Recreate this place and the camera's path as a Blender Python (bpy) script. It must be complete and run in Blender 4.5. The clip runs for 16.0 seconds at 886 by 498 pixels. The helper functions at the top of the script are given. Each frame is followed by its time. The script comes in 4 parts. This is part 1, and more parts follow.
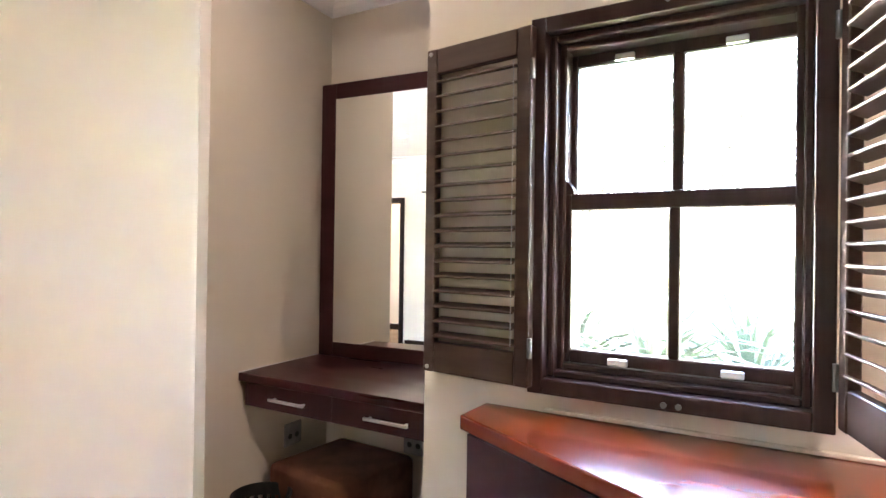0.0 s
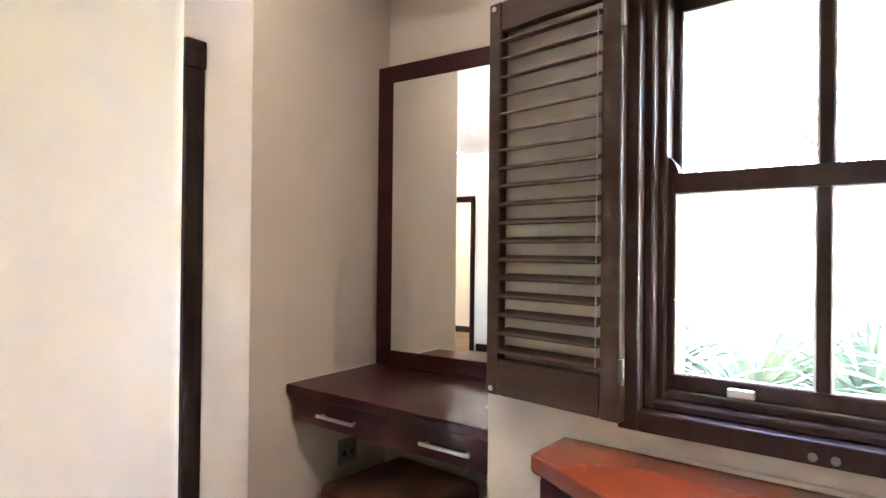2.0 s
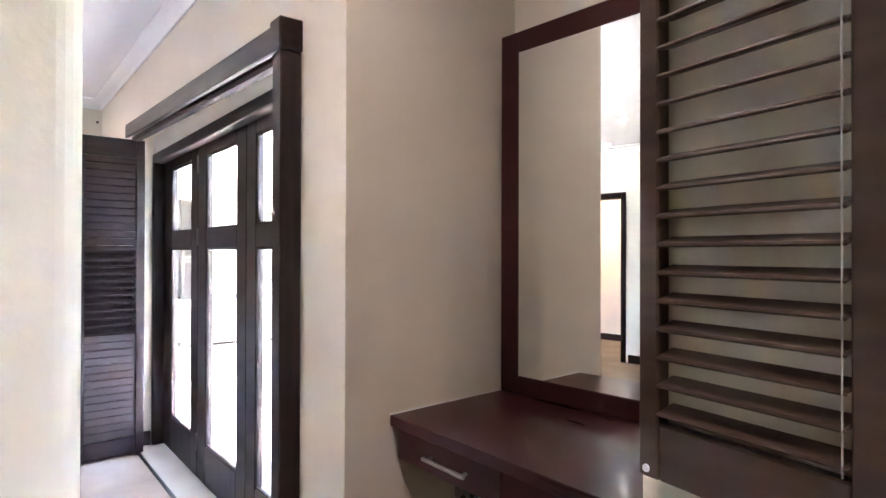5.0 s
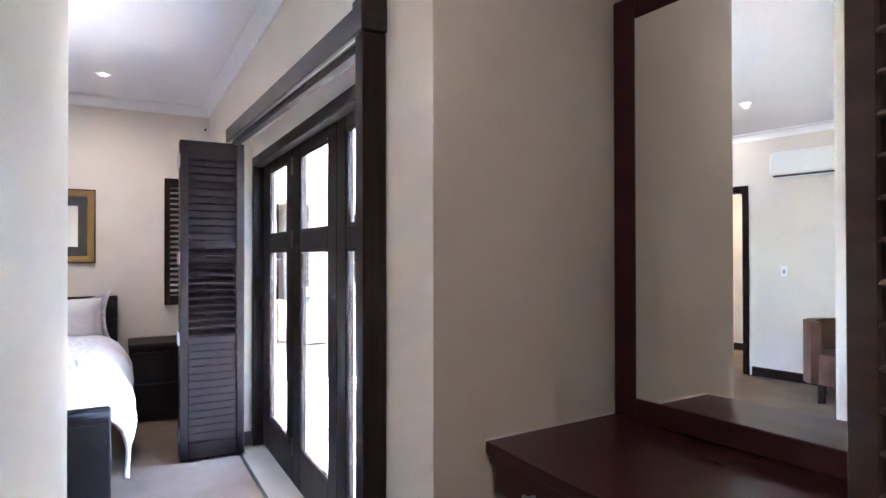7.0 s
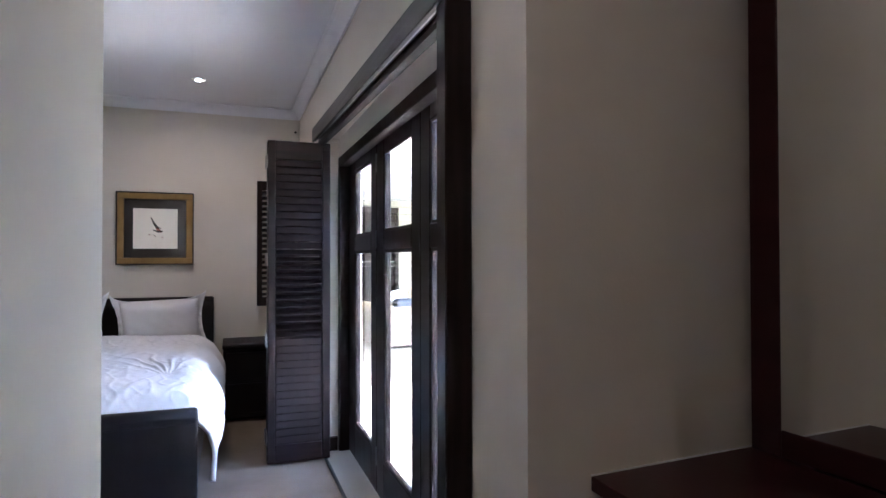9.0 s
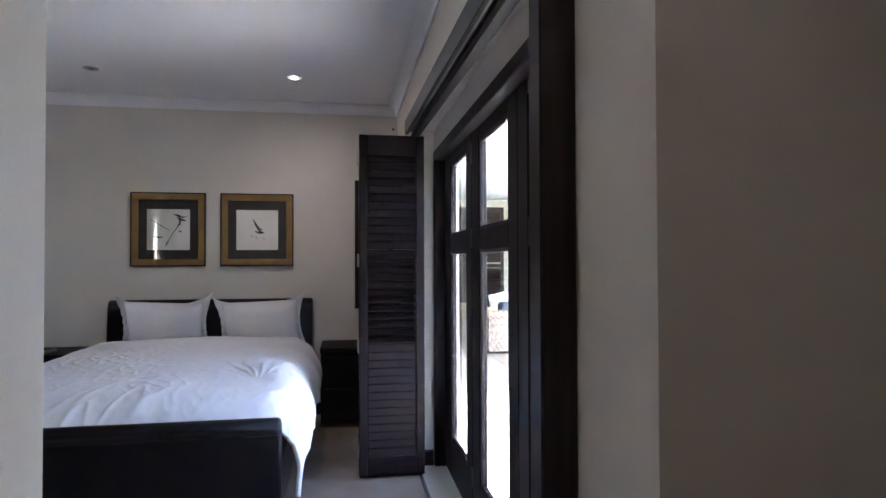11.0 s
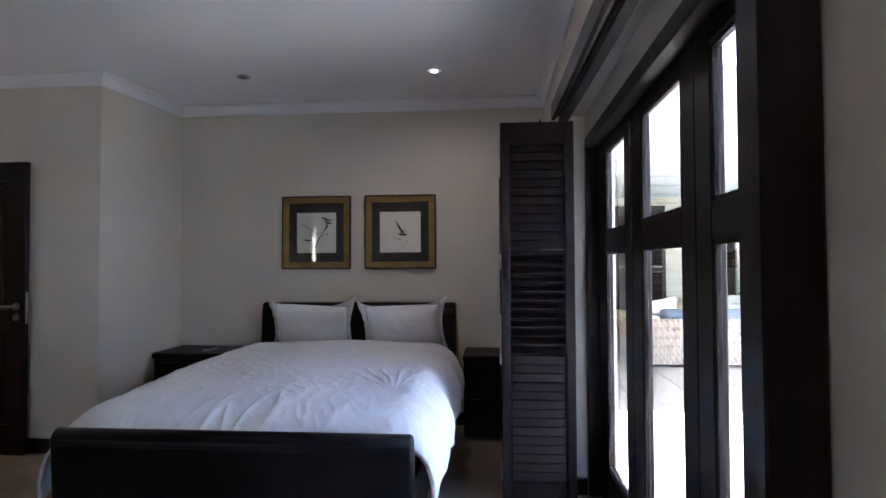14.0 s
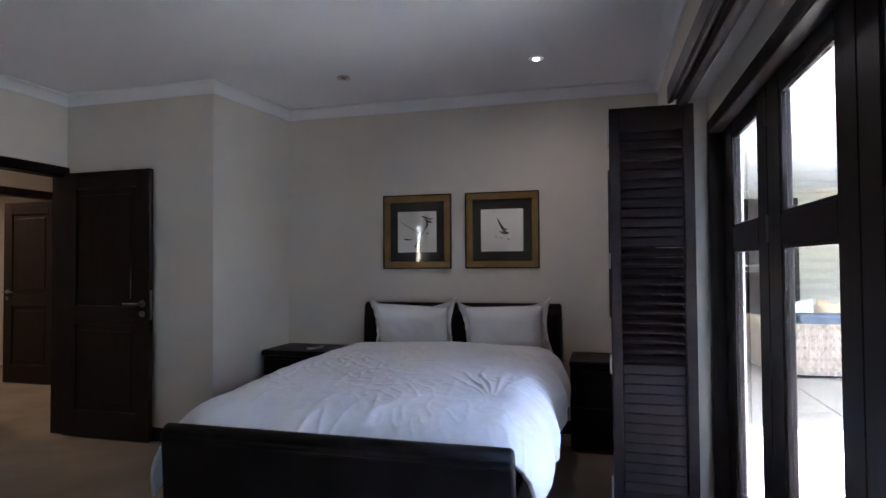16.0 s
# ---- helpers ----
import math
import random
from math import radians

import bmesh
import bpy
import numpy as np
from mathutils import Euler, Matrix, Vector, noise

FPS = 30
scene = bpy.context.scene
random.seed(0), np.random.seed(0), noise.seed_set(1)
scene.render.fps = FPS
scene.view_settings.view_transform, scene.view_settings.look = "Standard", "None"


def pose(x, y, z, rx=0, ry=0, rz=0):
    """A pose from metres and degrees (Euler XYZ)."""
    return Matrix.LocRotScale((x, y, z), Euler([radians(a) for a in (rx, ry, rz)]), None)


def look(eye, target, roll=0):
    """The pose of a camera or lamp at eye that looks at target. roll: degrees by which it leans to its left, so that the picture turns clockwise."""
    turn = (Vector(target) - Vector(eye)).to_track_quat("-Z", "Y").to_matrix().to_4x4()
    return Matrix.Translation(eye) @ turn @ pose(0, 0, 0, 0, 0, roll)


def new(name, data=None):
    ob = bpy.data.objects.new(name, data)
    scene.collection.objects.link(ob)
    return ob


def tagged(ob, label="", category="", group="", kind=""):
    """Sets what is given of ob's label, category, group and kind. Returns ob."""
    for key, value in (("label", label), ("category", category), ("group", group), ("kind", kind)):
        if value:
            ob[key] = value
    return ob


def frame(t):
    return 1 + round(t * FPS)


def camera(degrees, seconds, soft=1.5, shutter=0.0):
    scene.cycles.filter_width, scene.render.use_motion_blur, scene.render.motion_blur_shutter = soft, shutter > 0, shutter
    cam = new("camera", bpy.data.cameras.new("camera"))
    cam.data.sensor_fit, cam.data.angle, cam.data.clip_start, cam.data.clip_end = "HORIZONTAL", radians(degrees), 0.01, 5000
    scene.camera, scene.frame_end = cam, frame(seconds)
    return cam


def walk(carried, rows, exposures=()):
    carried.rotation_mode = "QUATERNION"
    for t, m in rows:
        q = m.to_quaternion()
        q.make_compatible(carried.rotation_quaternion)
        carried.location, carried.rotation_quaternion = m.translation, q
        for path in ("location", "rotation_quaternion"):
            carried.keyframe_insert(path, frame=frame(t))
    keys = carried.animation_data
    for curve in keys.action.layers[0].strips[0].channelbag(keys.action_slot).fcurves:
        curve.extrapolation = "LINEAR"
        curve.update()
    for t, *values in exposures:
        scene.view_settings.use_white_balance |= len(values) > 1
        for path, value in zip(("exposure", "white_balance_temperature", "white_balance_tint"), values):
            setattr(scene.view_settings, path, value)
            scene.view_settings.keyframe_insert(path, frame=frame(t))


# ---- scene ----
cam = camera(73.6, 16.0)
PATH = [
    (0, (-0.049, 0.337, 1.338), (-1.069, 2.058, 1.348), 0.8),
    (0.5, (-0.08, 0.391, 1.336), (-1.146, 2.084, 1.343), 0.7),
    (1, (-0.121, 0.463, 1.331), (-1.238, 2.121, 1.338), 0.7),
    (1.5, (-0.161, 0.53, 1.33), (-1.328, 2.154, 1.337), 0.6),
    (2, (-0.186, 0.6, 1.329), (-1.41, 2.181, 1.34), 0.6),
    (2.5, (-0.214, 0.663, 1.334), (-1.496, 2.198, 1.345), 0.6),
    (3, (-0.244, 0.734, 1.34), (-1.59, 2.214, 1.349), 0.4),
    (3.5, (-0.278, 0.797, 1.344), (-1.685, 2.218, 1.355), 0.3),
    (4, (-0.323, 0.856, 1.341), (-1.789, 2.216, 1.353), 0.3),
    (6.5, (-0.565, 1.069, 1.342), (-2.28, 2.097, 1.357), -0.1),
    (7, (-0.611, 1.096, 1.342), (-2.368, 2.052, 1.359), -0.1),
    (7.5, (-0.656, 1.125, 1.334), (-2.448, 2.014, 1.357), -0.1),
    (8, (-0.699, 1.143, 1.331), (-2.52, 1.97, 1.359), -0.0),
    (8.5, (-0.756, 1.168, 1.324), (-2.607, 1.923, 1.353), -0.1),
    (9, (-0.819, 1.196, 1.327), (-2.699, 1.876, 1.356), -0.1),
    (11.5, (-1.199, 1.37, 1.316), (-3.185, 1.608, 1.358), -0.1),
    (12, (-1.253, 1.39, 1.307), (-3.247, 1.539, 1.355), -0.0),
    (12.5, (-1.335, 1.399, 1.314), (-3.333, 1.459, 1.359), -0.1),
    (13, (-1.407, 1.416, 1.308), (-3.406, 1.396, 1.357), -0.1),
    (13.5, (-1.46, 1.4, 1.304), (-3.458, 1.308, 1.356), -0.2),
    (14, (-1.495, 1.399, 1.303), (-3.486, 1.222, 1.356), -0.3),
    (14.5, (-1.546, 1.404, 1.317), (-3.529, 1.15, 1.362), -0.3),
    (15, (-1.58, 1.4, 1.323), (-3.552, 1.064, 1.366), -0.5),
    (15.5, (-1.621, 1.388, 1.321), (-3.573, 0.956, 1.367), -0.6),
    (16, (-1.672, 1.397, 1.308), (-3.601, 0.872, 1.359), -0.4),
]
walk(cam, [(t, look(eye, target, roll)) for t, eye, target, roll in PATH],
     [(0, 7.3, 6500, 21), (3.5, 7.4, 6200, 21), (6.5, 6.65, 5650, 20), (7.5, 6.25, 5550, 20), (9, 5.4, 5500, 19), (11.5, 5.0, 5500, 18), (12.5, 5.1, 5500, 18), (13.5, 4.85, 5450, 18), (14.5, 4.3, 5450, 18), (15.3, 4.2, 5450, 18), (16, 4.45, 5450, 18)])

# ---------------------------------------------------------------- light
world = bpy.data.worlds.new("world")
scene.world = world
world.use_nodes = True
wn = world.node_tree
sky = wn.nodes.new("ShaderNodeTexSky")
sky.sky_type, sky.sun_disc = "NISHITA", False
sky.sun_elevation, sky.sun_rotation = radians(52), radians(85)
wn.links.new(sky.outputs[0], wn.nodes["Background"].inputs[0])
wn.nodes["Background"].inputs[1].default_value = 0.15

sun = new("sun", bpy.data.lights.new("sun", "SUN"))
sun.data.energy, sun.data.angle, sun.data.color = 5.0, radians(0.5), (1.0, 0.95, 0.87)
az = radians(85)
sun_way = Vector((math.sin(az) * math.cos(radians(52)), math.cos(az) * math.cos(radians(52)), math.sin(radians(52))))
sun.matrix_world = look(tuple(sun_way * 30), (0, 0, 0))


def bulb(x, y, z, watts, colour=(1.0, 0.81, 0.62), cone=166):
    lamp = new("lamp_light", bpy.data.lights.new("lamp_light", "SPOT"))
    lamp.data.energy, lamp.data.color = watts, colour
    lamp.data.spot_size, lamp.data.spot_blend, lamp.data.shadow_soft_size = radians(cone), 1.0, 0.03
    lamp.location = (x, y, z)
    return lamp


# ---------------------------------------------------------------- materials
def material(name, colour, rough=0.5, metal=0.0, coat=0.0, spec=0.5):
    m = bpy.data.materials.new(name)
    m.use_nodes = True
    b = m.node_tree.nodes["Principled BSDF"]
    b.inputs["Base Color"].default_value = (*colour, 1)
    b.inputs["Roughness"].default_value = rough
    b.inputs["Metallic"].default_value = metal
    b.inputs["Coat Weight"].default_value = coat
    b.inputs["Coat Roughness"].default_value = 0.08
    b.inputs["Specular IOR Level"].default_value = spec
    return m


def vary(m, dark, light, scale=(1, 1, 1), detail=6.0, low=0.3, high=0.7, bump=0.0, bump_scale=60.0, rough=None, space="Object", fine=0.0):
    """Two scales of mottling in the colour, a fine bump and a varied roughness."""
    t, b = m.node_tree, m.node_tree.nodes["Principled BSDF"]
    co = t.nodes.new("ShaderNodeTexCoord")
    mp = t.nodes.new("ShaderNodeMapping")
    mp.inputs["Scale"].default_value = scale
    t.links.new(co.outputs[space], mp.inputs[0])
    n = t.nodes.new("ShaderNodeTexNoise")
    n.inputs["Scale"].default_value, n.inputs["Detail"].default_value = 1.0, detail
    t.links.new(mp.outputs[0], n.inputs["Vector"])
    ramp = t.nodes.new("ShaderNodeValToRGB")
    ramp.color_ramp.elements[0].position, ramp.color_ramp.elements[1].position = low, high
    ramp.color_ramp.elements[0].color, ramp.color_ramp.elements[1].color = (*dark, 1), (*light, 1)
    t.links.new(n.outputs["Fac"], ramp.inputs[0])
    out = ramp.outputs[0]
    f = t.nodes.new("ShaderNodeTexNoise")
    f.inputs["Scale"].default_value, f.inputs["Detail"].default_value = bump_scale, 4.0
    t.links.new(co.outputs[space], f.inputs["Vector"])
    if fine:
        mix = t.nodes.new("ShaderNodeMixRGB")
        mix.blend_type = "MULTIPLY"
        mix.inputs[0].default_value = fine
        t.links.new(out, mix.inputs[1])
        t.links.new(f.outputs["Fac"], mix.inputs[2])
        out = mix.outputs[0]
    t.links.new(out, b.inputs["Base Color"])
    if bump:
        k = t.nodes.new("ShaderNodeBump")
        k.inputs["Strength"].default_value, k.inputs["Distance"].default_value = bump, 0.004
        t.links.new(f.outputs["Fac"], k.inputs["Height"])
        t.links.new(k.outputs[0], b.inputs["Normal"])
    if rough:
        r = t.nodes.new("ShaderNodeMapRange")
        r.inputs[3].default_value, r.inputs[4].default_value = rough
        t.links.new(n.outputs["Fac"], r.inputs[0])
        t.links.new(r.outputs[0], b.inputs["Roughness"])
    return m


PAINT = vary(material("wall_paint", (0.69, 0.635, 0.56), 0.7), (0.655, 0.60, 0.53), (0.72, 0.665, 0.59), (1.3, 1.3, 1.3), bump=0.12, bump_scale=140, rough=(0.6, 0.8))
WHITE = vary(material("ceiling_paint", (0.8, 0.8, 0.82), 0.8), (0.81, 0.81, 0.835), (0.85, 0.85, 0.875), (0.8, 0.8, 0.8), bump=0.05, bump_scale=120)
CARPET = vary(material("carpet", (0.4, 0.35, 0.3), 0.95, spec=0.1), (0.235, 0.185, 0.14), (0.335, 0.275, 0.215), (2.2, 2.2, 2.2), bump=0.9, bump_scale=420, fine=0.35)
WENGE = vary(material("dark_stained_wood", (0.016, 0.011, 0.010), 0.42, spec=0.25), (0.011, 0.0062, 0.0058), (0.024, 0.0138, 0.0126), (38, 38, 2.2), bump=0.12, bump_scale=90, rough=(0.3, 0.5))
WENGE_H = vary(material("dark_stained_wood_across", (0.016, 0.011, 0.010), 0.42, spec=0.25), (0.011, 0.0062, 0.0058), (0.024, 0.0138, 0.0126), (2.2, 38, 38), bump=0.12, bump_scale=90, rough=(0.3, 0.5))
WINDOW_WOOD = vary(material("brown_stained_wood", (0.034, 0.018, 0.015), 0.5, spec=0.2), (0.034, 0.0185, 0.0170), (0.052, 0.0290, 0.0265), (38, 38, 2.2), bump=0.012, bump_scale=90, rough=(0.40, 0.52))
LOUVRE = vary(material("brown_shutter_wood", (0.06, 0.040, 0.033), 0.5, spec=0.28), (0.046, 0.0275, 0.0215), (0.074, 0.0460, 0.0360), (3, 30, 30), bump=0.025, bump_scale=90, rough=(0.35, 0.55))
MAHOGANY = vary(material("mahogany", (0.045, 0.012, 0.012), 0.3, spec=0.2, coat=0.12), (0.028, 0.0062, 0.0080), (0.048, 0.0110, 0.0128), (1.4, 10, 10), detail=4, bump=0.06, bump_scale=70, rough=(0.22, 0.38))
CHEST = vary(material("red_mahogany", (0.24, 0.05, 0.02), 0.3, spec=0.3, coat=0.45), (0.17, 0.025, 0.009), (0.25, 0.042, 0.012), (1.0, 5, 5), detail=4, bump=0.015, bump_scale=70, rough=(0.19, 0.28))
AGED = material("aged_steel", (0.22, 0.22, 0.22), 0.4, 1.0)
STEEL = material("brushed_steel", (0.62, 0.62, 0.63), 0.3, 1.0)
CHROME = material("chrome", (0.8, 0.8, 0.82), 0.12, 1.0)
LEATHER = vary(material("dark_leather", (0.011, 0.008, 0.008), 0.38, spec=0.2), (0.005, 0.0032, 0.0032), (0.010, 0.006, 0.0057), (5, 5, 5), bump=0.3, bump_scale=160, rough=(0.36, 0.52))
BROWN_LEATHER = vary(material("brown_leather", (0.13, 0.06, 0.035), 0.45), (0.09, 0.04, 0.025), (0.17, 0.08, 0.05), (6, 6, 6), bump=0.3, bump_scale=140, rough=(0.35, 0.55))
SUEDE = vary(material("brown_suede", (0.16, 0.07, 0.04), 0.9, spec=0.2), (0.10, 0.042, 0.025), (0.23, 0.10, 0.06), (7, 7, 7), bump=0.4, bump_scale=300)
LINEN = vary(material("white_linen", (0.8, 0.79, 0.80), 0.85, spec=0.2), (0.775, 0.765, 0.775), (0.82, 0.81, 0.82), (4, 4, 4), bump=0.55, bump_scale=15)
PLASTIC = material("white_plastic", (0.78, 0.78, 0.76), 0.4)
GREY_PLASTIC = material("grey_plastic", (0.25, 0.25, 0.26), 0.35)
BLACK = material("black_plastic", (0.02, 0.02, 0.02), 0.45)
GOLD = vary(material("gilt_wood", (0.3, 0.18, 0.06), 0.45, 0.5), (0.24, 0.14, 0.045), (0.32, 0.20, 0.07), (14, 14, 14), bump=0.15, bump_scale=200)
MOUNT = vary(material("dark_mount_board", (0.025, 0.014, 0.012), 0.8), (0.012, 0.009, 0.009), (0.018, 0.013, 0.012), (8, 8, 8))
PAPER = vary(material("paper", (0.75, 0.74, 0.7), 0.8), (0.72, 0.71, 0.67), (0.77, 0.76, 0.73), (9, 9, 9))
INK = material("ink", (0.02, 0.018, 0.018), 0.8)
RUST = material("red_brown_ink", (0.2, 0.06, 0.04), 0.8)
TILE = vary(material("patio_tile", (0.58, 0.54, 0.48), 0.5), (0.36, 0.325, 0.275), (0.44, 0.40, 0.34), (3, 3, 3), bump=0.1, bump_scale=120, rough=(0.4, 0.6))
GROUT = material("grout", (0.25, 0.22, 0.19), 0.9)
WICKER = vary(material("pale_wicker", (0.42, 0.33, 0.25), 0.7), (0.26, 0.20, 0.155), (0.46, 0.385, 0.31), (45, 45, 5), bump=0.3, bump_scale=120)
BLUE_CLOTH = vary(material("grey_blue_cloth", (0.12, 0.14, 0.19), 0.9), (0.10, 0.12, 0.165), (0.14, 0.165, 0.215), (9, 9, 9), bump=0.2, bump_scale=400)
SAND_CLOTH = vary(material("sand_cloth", (0.55, 0.42, 0.28), 0.9), (0.5, 0.38, 0.25), (0.6, 0.47, 0.32), (9, 9, 9), bump=0.2, bump_scale=400)
RENDER = vary(material("outside_plaster", (0.6, 0.56, 0.48), 0.85), (0.44, 0.405, 0.35), (0.51, 0.475, 0.41), (1.5, 1.5, 1.5), bump=0.2, bump_scale=110)
GRASS = vary(material("grass", (0.07, 0.11, 0.035), 0.9), (0.045, 0.075, 0.02), (0.10, 0.14, 0.05), (3, 3, 3), bump=0.6, bump_scale=60)
LEAF = vary(material("leaf", (0.07, 0.12, 0.04), 0.5), (0.06, 0.085, 0.05), (0.11, 0.14, 0.09), (6, 6, 6))
BARK = vary(material("bark", (0.12, 0.09, 0.065), 0.9), (0.08, 0.06, 0.045), (0.16, 0.12, 0.09), (20, 20, 4), bump=0.5, bump_scale=40)

MIRROR = material("mirror_glass", (0.86, 0.88, 0.87), 0.0, 1.0)
GLASS = bpy.data.materials.new("clear_glass")
GLASS.use_nodes = True
gb = GLASS.node_tree.nodes["Principled BSDF"]
gb.inputs["Transmission Weight"].default_value, gb.inputs["Roughness"].default_value, gb.inputs["IOR"].default_value = 1.0, 0.0, 1.45
gb.inputs["Base Color"].default_value = (0.97, 0.98, 0.97, 1)
PICTURE_GLASS = GLASS.copy()
PICTURE_GLASS.name = "thin_picture_glass"
PICTURE_GLASS.node_tree.nodes["Principled BSDF"].inputs["IOR"].default_value = 1.36
GLOW = bpy.data.materials.new("lamp_glow")
GLOW.use_nodes = True
ge = GLOW.node_tree.nodes["Principled BSDF"]
ge.inputs["Emission Color"].default_value, ge.inputs["Emission Strength"].default_value = (1.0, 0.93, 0.82, 1), 5.0


# ---------------------------------------------------------------- building blocks
def box(bm, x0, y0, z0, x1, y1, z1, bevel=0.0, seg=1):
    """Adds a box to bm, with rounded edges."""
    m = Matrix.LocRotScale(((x0 + x1) / 2, (y0 + y1) / 2, (z0 + z1) / 2), None, (abs(x1 - x0), abs(y1 - y0), abs(z1 - z0)))
    r = bmesh.ops.create_cube(bm, size=1, matrix=m)
    if bevel:
        edges = list({e for v in r["verts"] for e in v.link_edges})
        bmesh.ops.bevel(bm, geom=edges, offset=bevel, segments=seg, profile=0.5, affect="EDGES", clamp_overlap=True)
    return bm


def rod(bm, a, b, r0, r1=None, n=12, caps=True):
    """Adds a round bar from a to b."""
    a, b = Vector(a), Vector(b)
    m = Matrix.Translation((a + b) / 2) @ (b - a).to_track_quat("Z", "Y").to_matrix().to_4x4()
    bmesh.ops.create_cone(bm, cap_ends=caps, segments=n, radius1=r0, radius2=r0 if r1 is None else r1, depth=(b - a).length, matrix=m)
    return bm


def prism(bm, outline, z0, z1):
    """Adds an upright prism over an outline in x, y."""
    low = [bm.verts.new((x, y, z0)) for x, y in outline]
    high = [bm.verts.new((x, y, z1)) for x, y in outline]
    n = len(outline)
    bm.faces.new(low[::-1]), bm.faces.new(high)
    for i in range(n):
        bm.faces.new((low[i], low[(i + 1) % n], high[(i + 1) % n], high[i]))
    bmesh.ops.recalc_face_normals(bm, faces=bm.faces[:])
    return bm


def mesh(name, bm, mat, smooth=False):
    me = bpy.data.meshes.new(name)
    bm.to_mesh(me)
    bm.free()
    me.materials.append(mat)
    if smooth:
        me.shade_smooth()
    return me


def part(name, bm, mat, parent, label="", smooth=False):
    ob = new(name, mesh(name, bm, mat, smooth))
    ob.parent = parent
    if label:
        tagged(ob, label)
    return ob


def thing(name, x, y, z, label, category, turn=0.0, group=""):
    """An empty at the base of a thing, to which its parts belong."""
    e = new(name)
    e.empty_display_size = 0.05
    e.matrix_world = pose(x, y, z, 0, 0, turn)
    return tagged(e, label, category, group)


def setting(name, bm, mat, label, category, smooth=False):
    return tagged(new(name, mesh(name, bm, mat, smooth)), label, category, kind="structure")


def B(*boxes, bevel=0.0, seg=1):
    bm = bmesh.new()
    for b in boxes:
        box(bm, *b, bevel=bevel, seg=seg)
    return bm


# ---------------------------------------------------------------- the rooms
CEIL = 2.66
YW, YO = 1.80, 2.08          # inner and outer face of the wall with the windows
XB = -6.34                   # wall behind the bed
XN, YN, YC = -5.42, -1.28, -1.37        # the step in the wall beside the bed
YD = -2.72                   # wall with the bedroom door
BX0, BX1, BY = -1.87, -0.955, 1.010    # the block between bedroom and dressing room
AX0, AX1, AY = -1.955, -0.972, 2.50  # alcove of the dressing table
PX, PY = -1.914, 1.777       # front corner of the pier beside the alcove; its side wall runs back askew


def alcove_side(y):
    return PX - 0.0713 * (y - PY)


WX0, WX1, WZ0, WZ1 = -0.60, 0.015, 1.03, 1.90   # window opening of the dressing room
DX0, DX1, DZ = -4.93, -2.41, 2.07    # folding doors
DW = 2.15                # top of the plastered recess in front of the doors
HX0, HX1, HZ = -5.42, -4.12, 2.05    # bedroom doorway
HY = -4.30                   # far wall of the passage
EX = 1.60                    # end of the dressing room
ES = -1.60

setting("floor", B((XB - 0.3, YD - 0.1, -0.2, EX + 0.2, YW, 0.0), (AX0 - 0.04, YW, -0.2, AX1, AY + 0.1, 0.0), (-8.4, -6.4, -0.2, -3.2, YD - 0.1, 0.0)), CARPET, "light beige cut-pile carpet over the whole floor", "carpet")
setting("ceiling", B((XB - 0.3, YD - 0.15, CEIL, EX + 0.2, YW, CEIL + 0.15), (-8.4, -6.4, CEIL, -3.2, YD - 0.15, CEIL + 0.15)), WHITE, "smooth white painted ceiling", "ceiling")
setting("ceiling_alcove", B((AX0 - 0.02, YW, 2.53, AX1, AY, 2.60)), WHITE, "white ceiling of the alcove", "ceiling")

wall = B((XB - 0.3, YW, 0, DX0, YO, CEIL + 0.15), (DX0, YW, DW, DX1, YO, CEIL + 0.15), (DX0, 1.914, 2.022, DX1, YO, DW),
         (AX0, YW, 2.60, AX1, YO, CEIL + 0.15), (alcove_side(AY) - 0.004, AY, 0, AX1 + 0.15, AY + 0.15, CEIL), (AX1, YO, 0, AX1 + 0.15, AY, CEIL), (AX0, YO, 2.60, AX1, AY, CEIL),
         (AX1, YW, 0, WX0, YO, CEIL + 0.15), (WX0, YW, 0, WX1, YO, WZ0), (WX0, YW, WZ1, WX1, YO, CEIL + 0.15), (WX1, YW, 0, EX + 0.2, YO, CEIL + 0.15))
prism(wall, [(DX1, YW), (-2.2365, YW), (-2.2365, PY), (PX, PY), (alcove_side(AY), AY), (alcove_side(AY) - 0.004, AY), (alcove_side(AY) - 0.004, AY + 0.15), (AX0 - 0.2, AY + 0.15), (AX0 - 0.2, YO), (DX1, YO)], 0, CEIL)
setting("wall_north", wall, PAINT, "cream painted plaster wall with door and window openings", "wall")
setting("wall_west", B((XB - 0.3, YN - 0.01, 0, XB, YW, CEIL)), PAINT, "cream painted plaster wall behind the bed", "wall")
setting("wall_step", prism(bmesh.new(), [(XB - 0.3, YD - 0.10), (XN, YD - 0.10), (XN, YC), (XB, YN), (XB - 0.3, YN)], 0, CEIL), PAINT, "cream painted plaster wall that steps out beside the bed", "wall")
setting("wall_south", B((XN, YD - 0.10, HZ, HX1, YD, CEIL), (HX1, YD - 0.10, 0, BX0 + 0.1, YD, CEIL)), PAINT, "cream painted plaster wall with a doorway", "wall")
slit = (-1.60, -1.34, 0.95, 1.95)
blk = bmesh.new()
prism(blk, [(BX0, slit[1]), (BX1, slit[1]), (BX1, BY + 0.014), (BX0, BY + 0.003)], 0, CEIL)
vert = [e for e in blk.edges if abs(e.verts[0].co.z - e.verts[1].co.z) > 1 and e.verts[0].co.y > 0]
bmesh.ops.bevel(blk, geom=vert, offset=0.020, segments=5, profile=0.5, affect="EDGES")
box(blk, BX0, YD, 0, BX0 + 0.2, slit[0], CEIL)
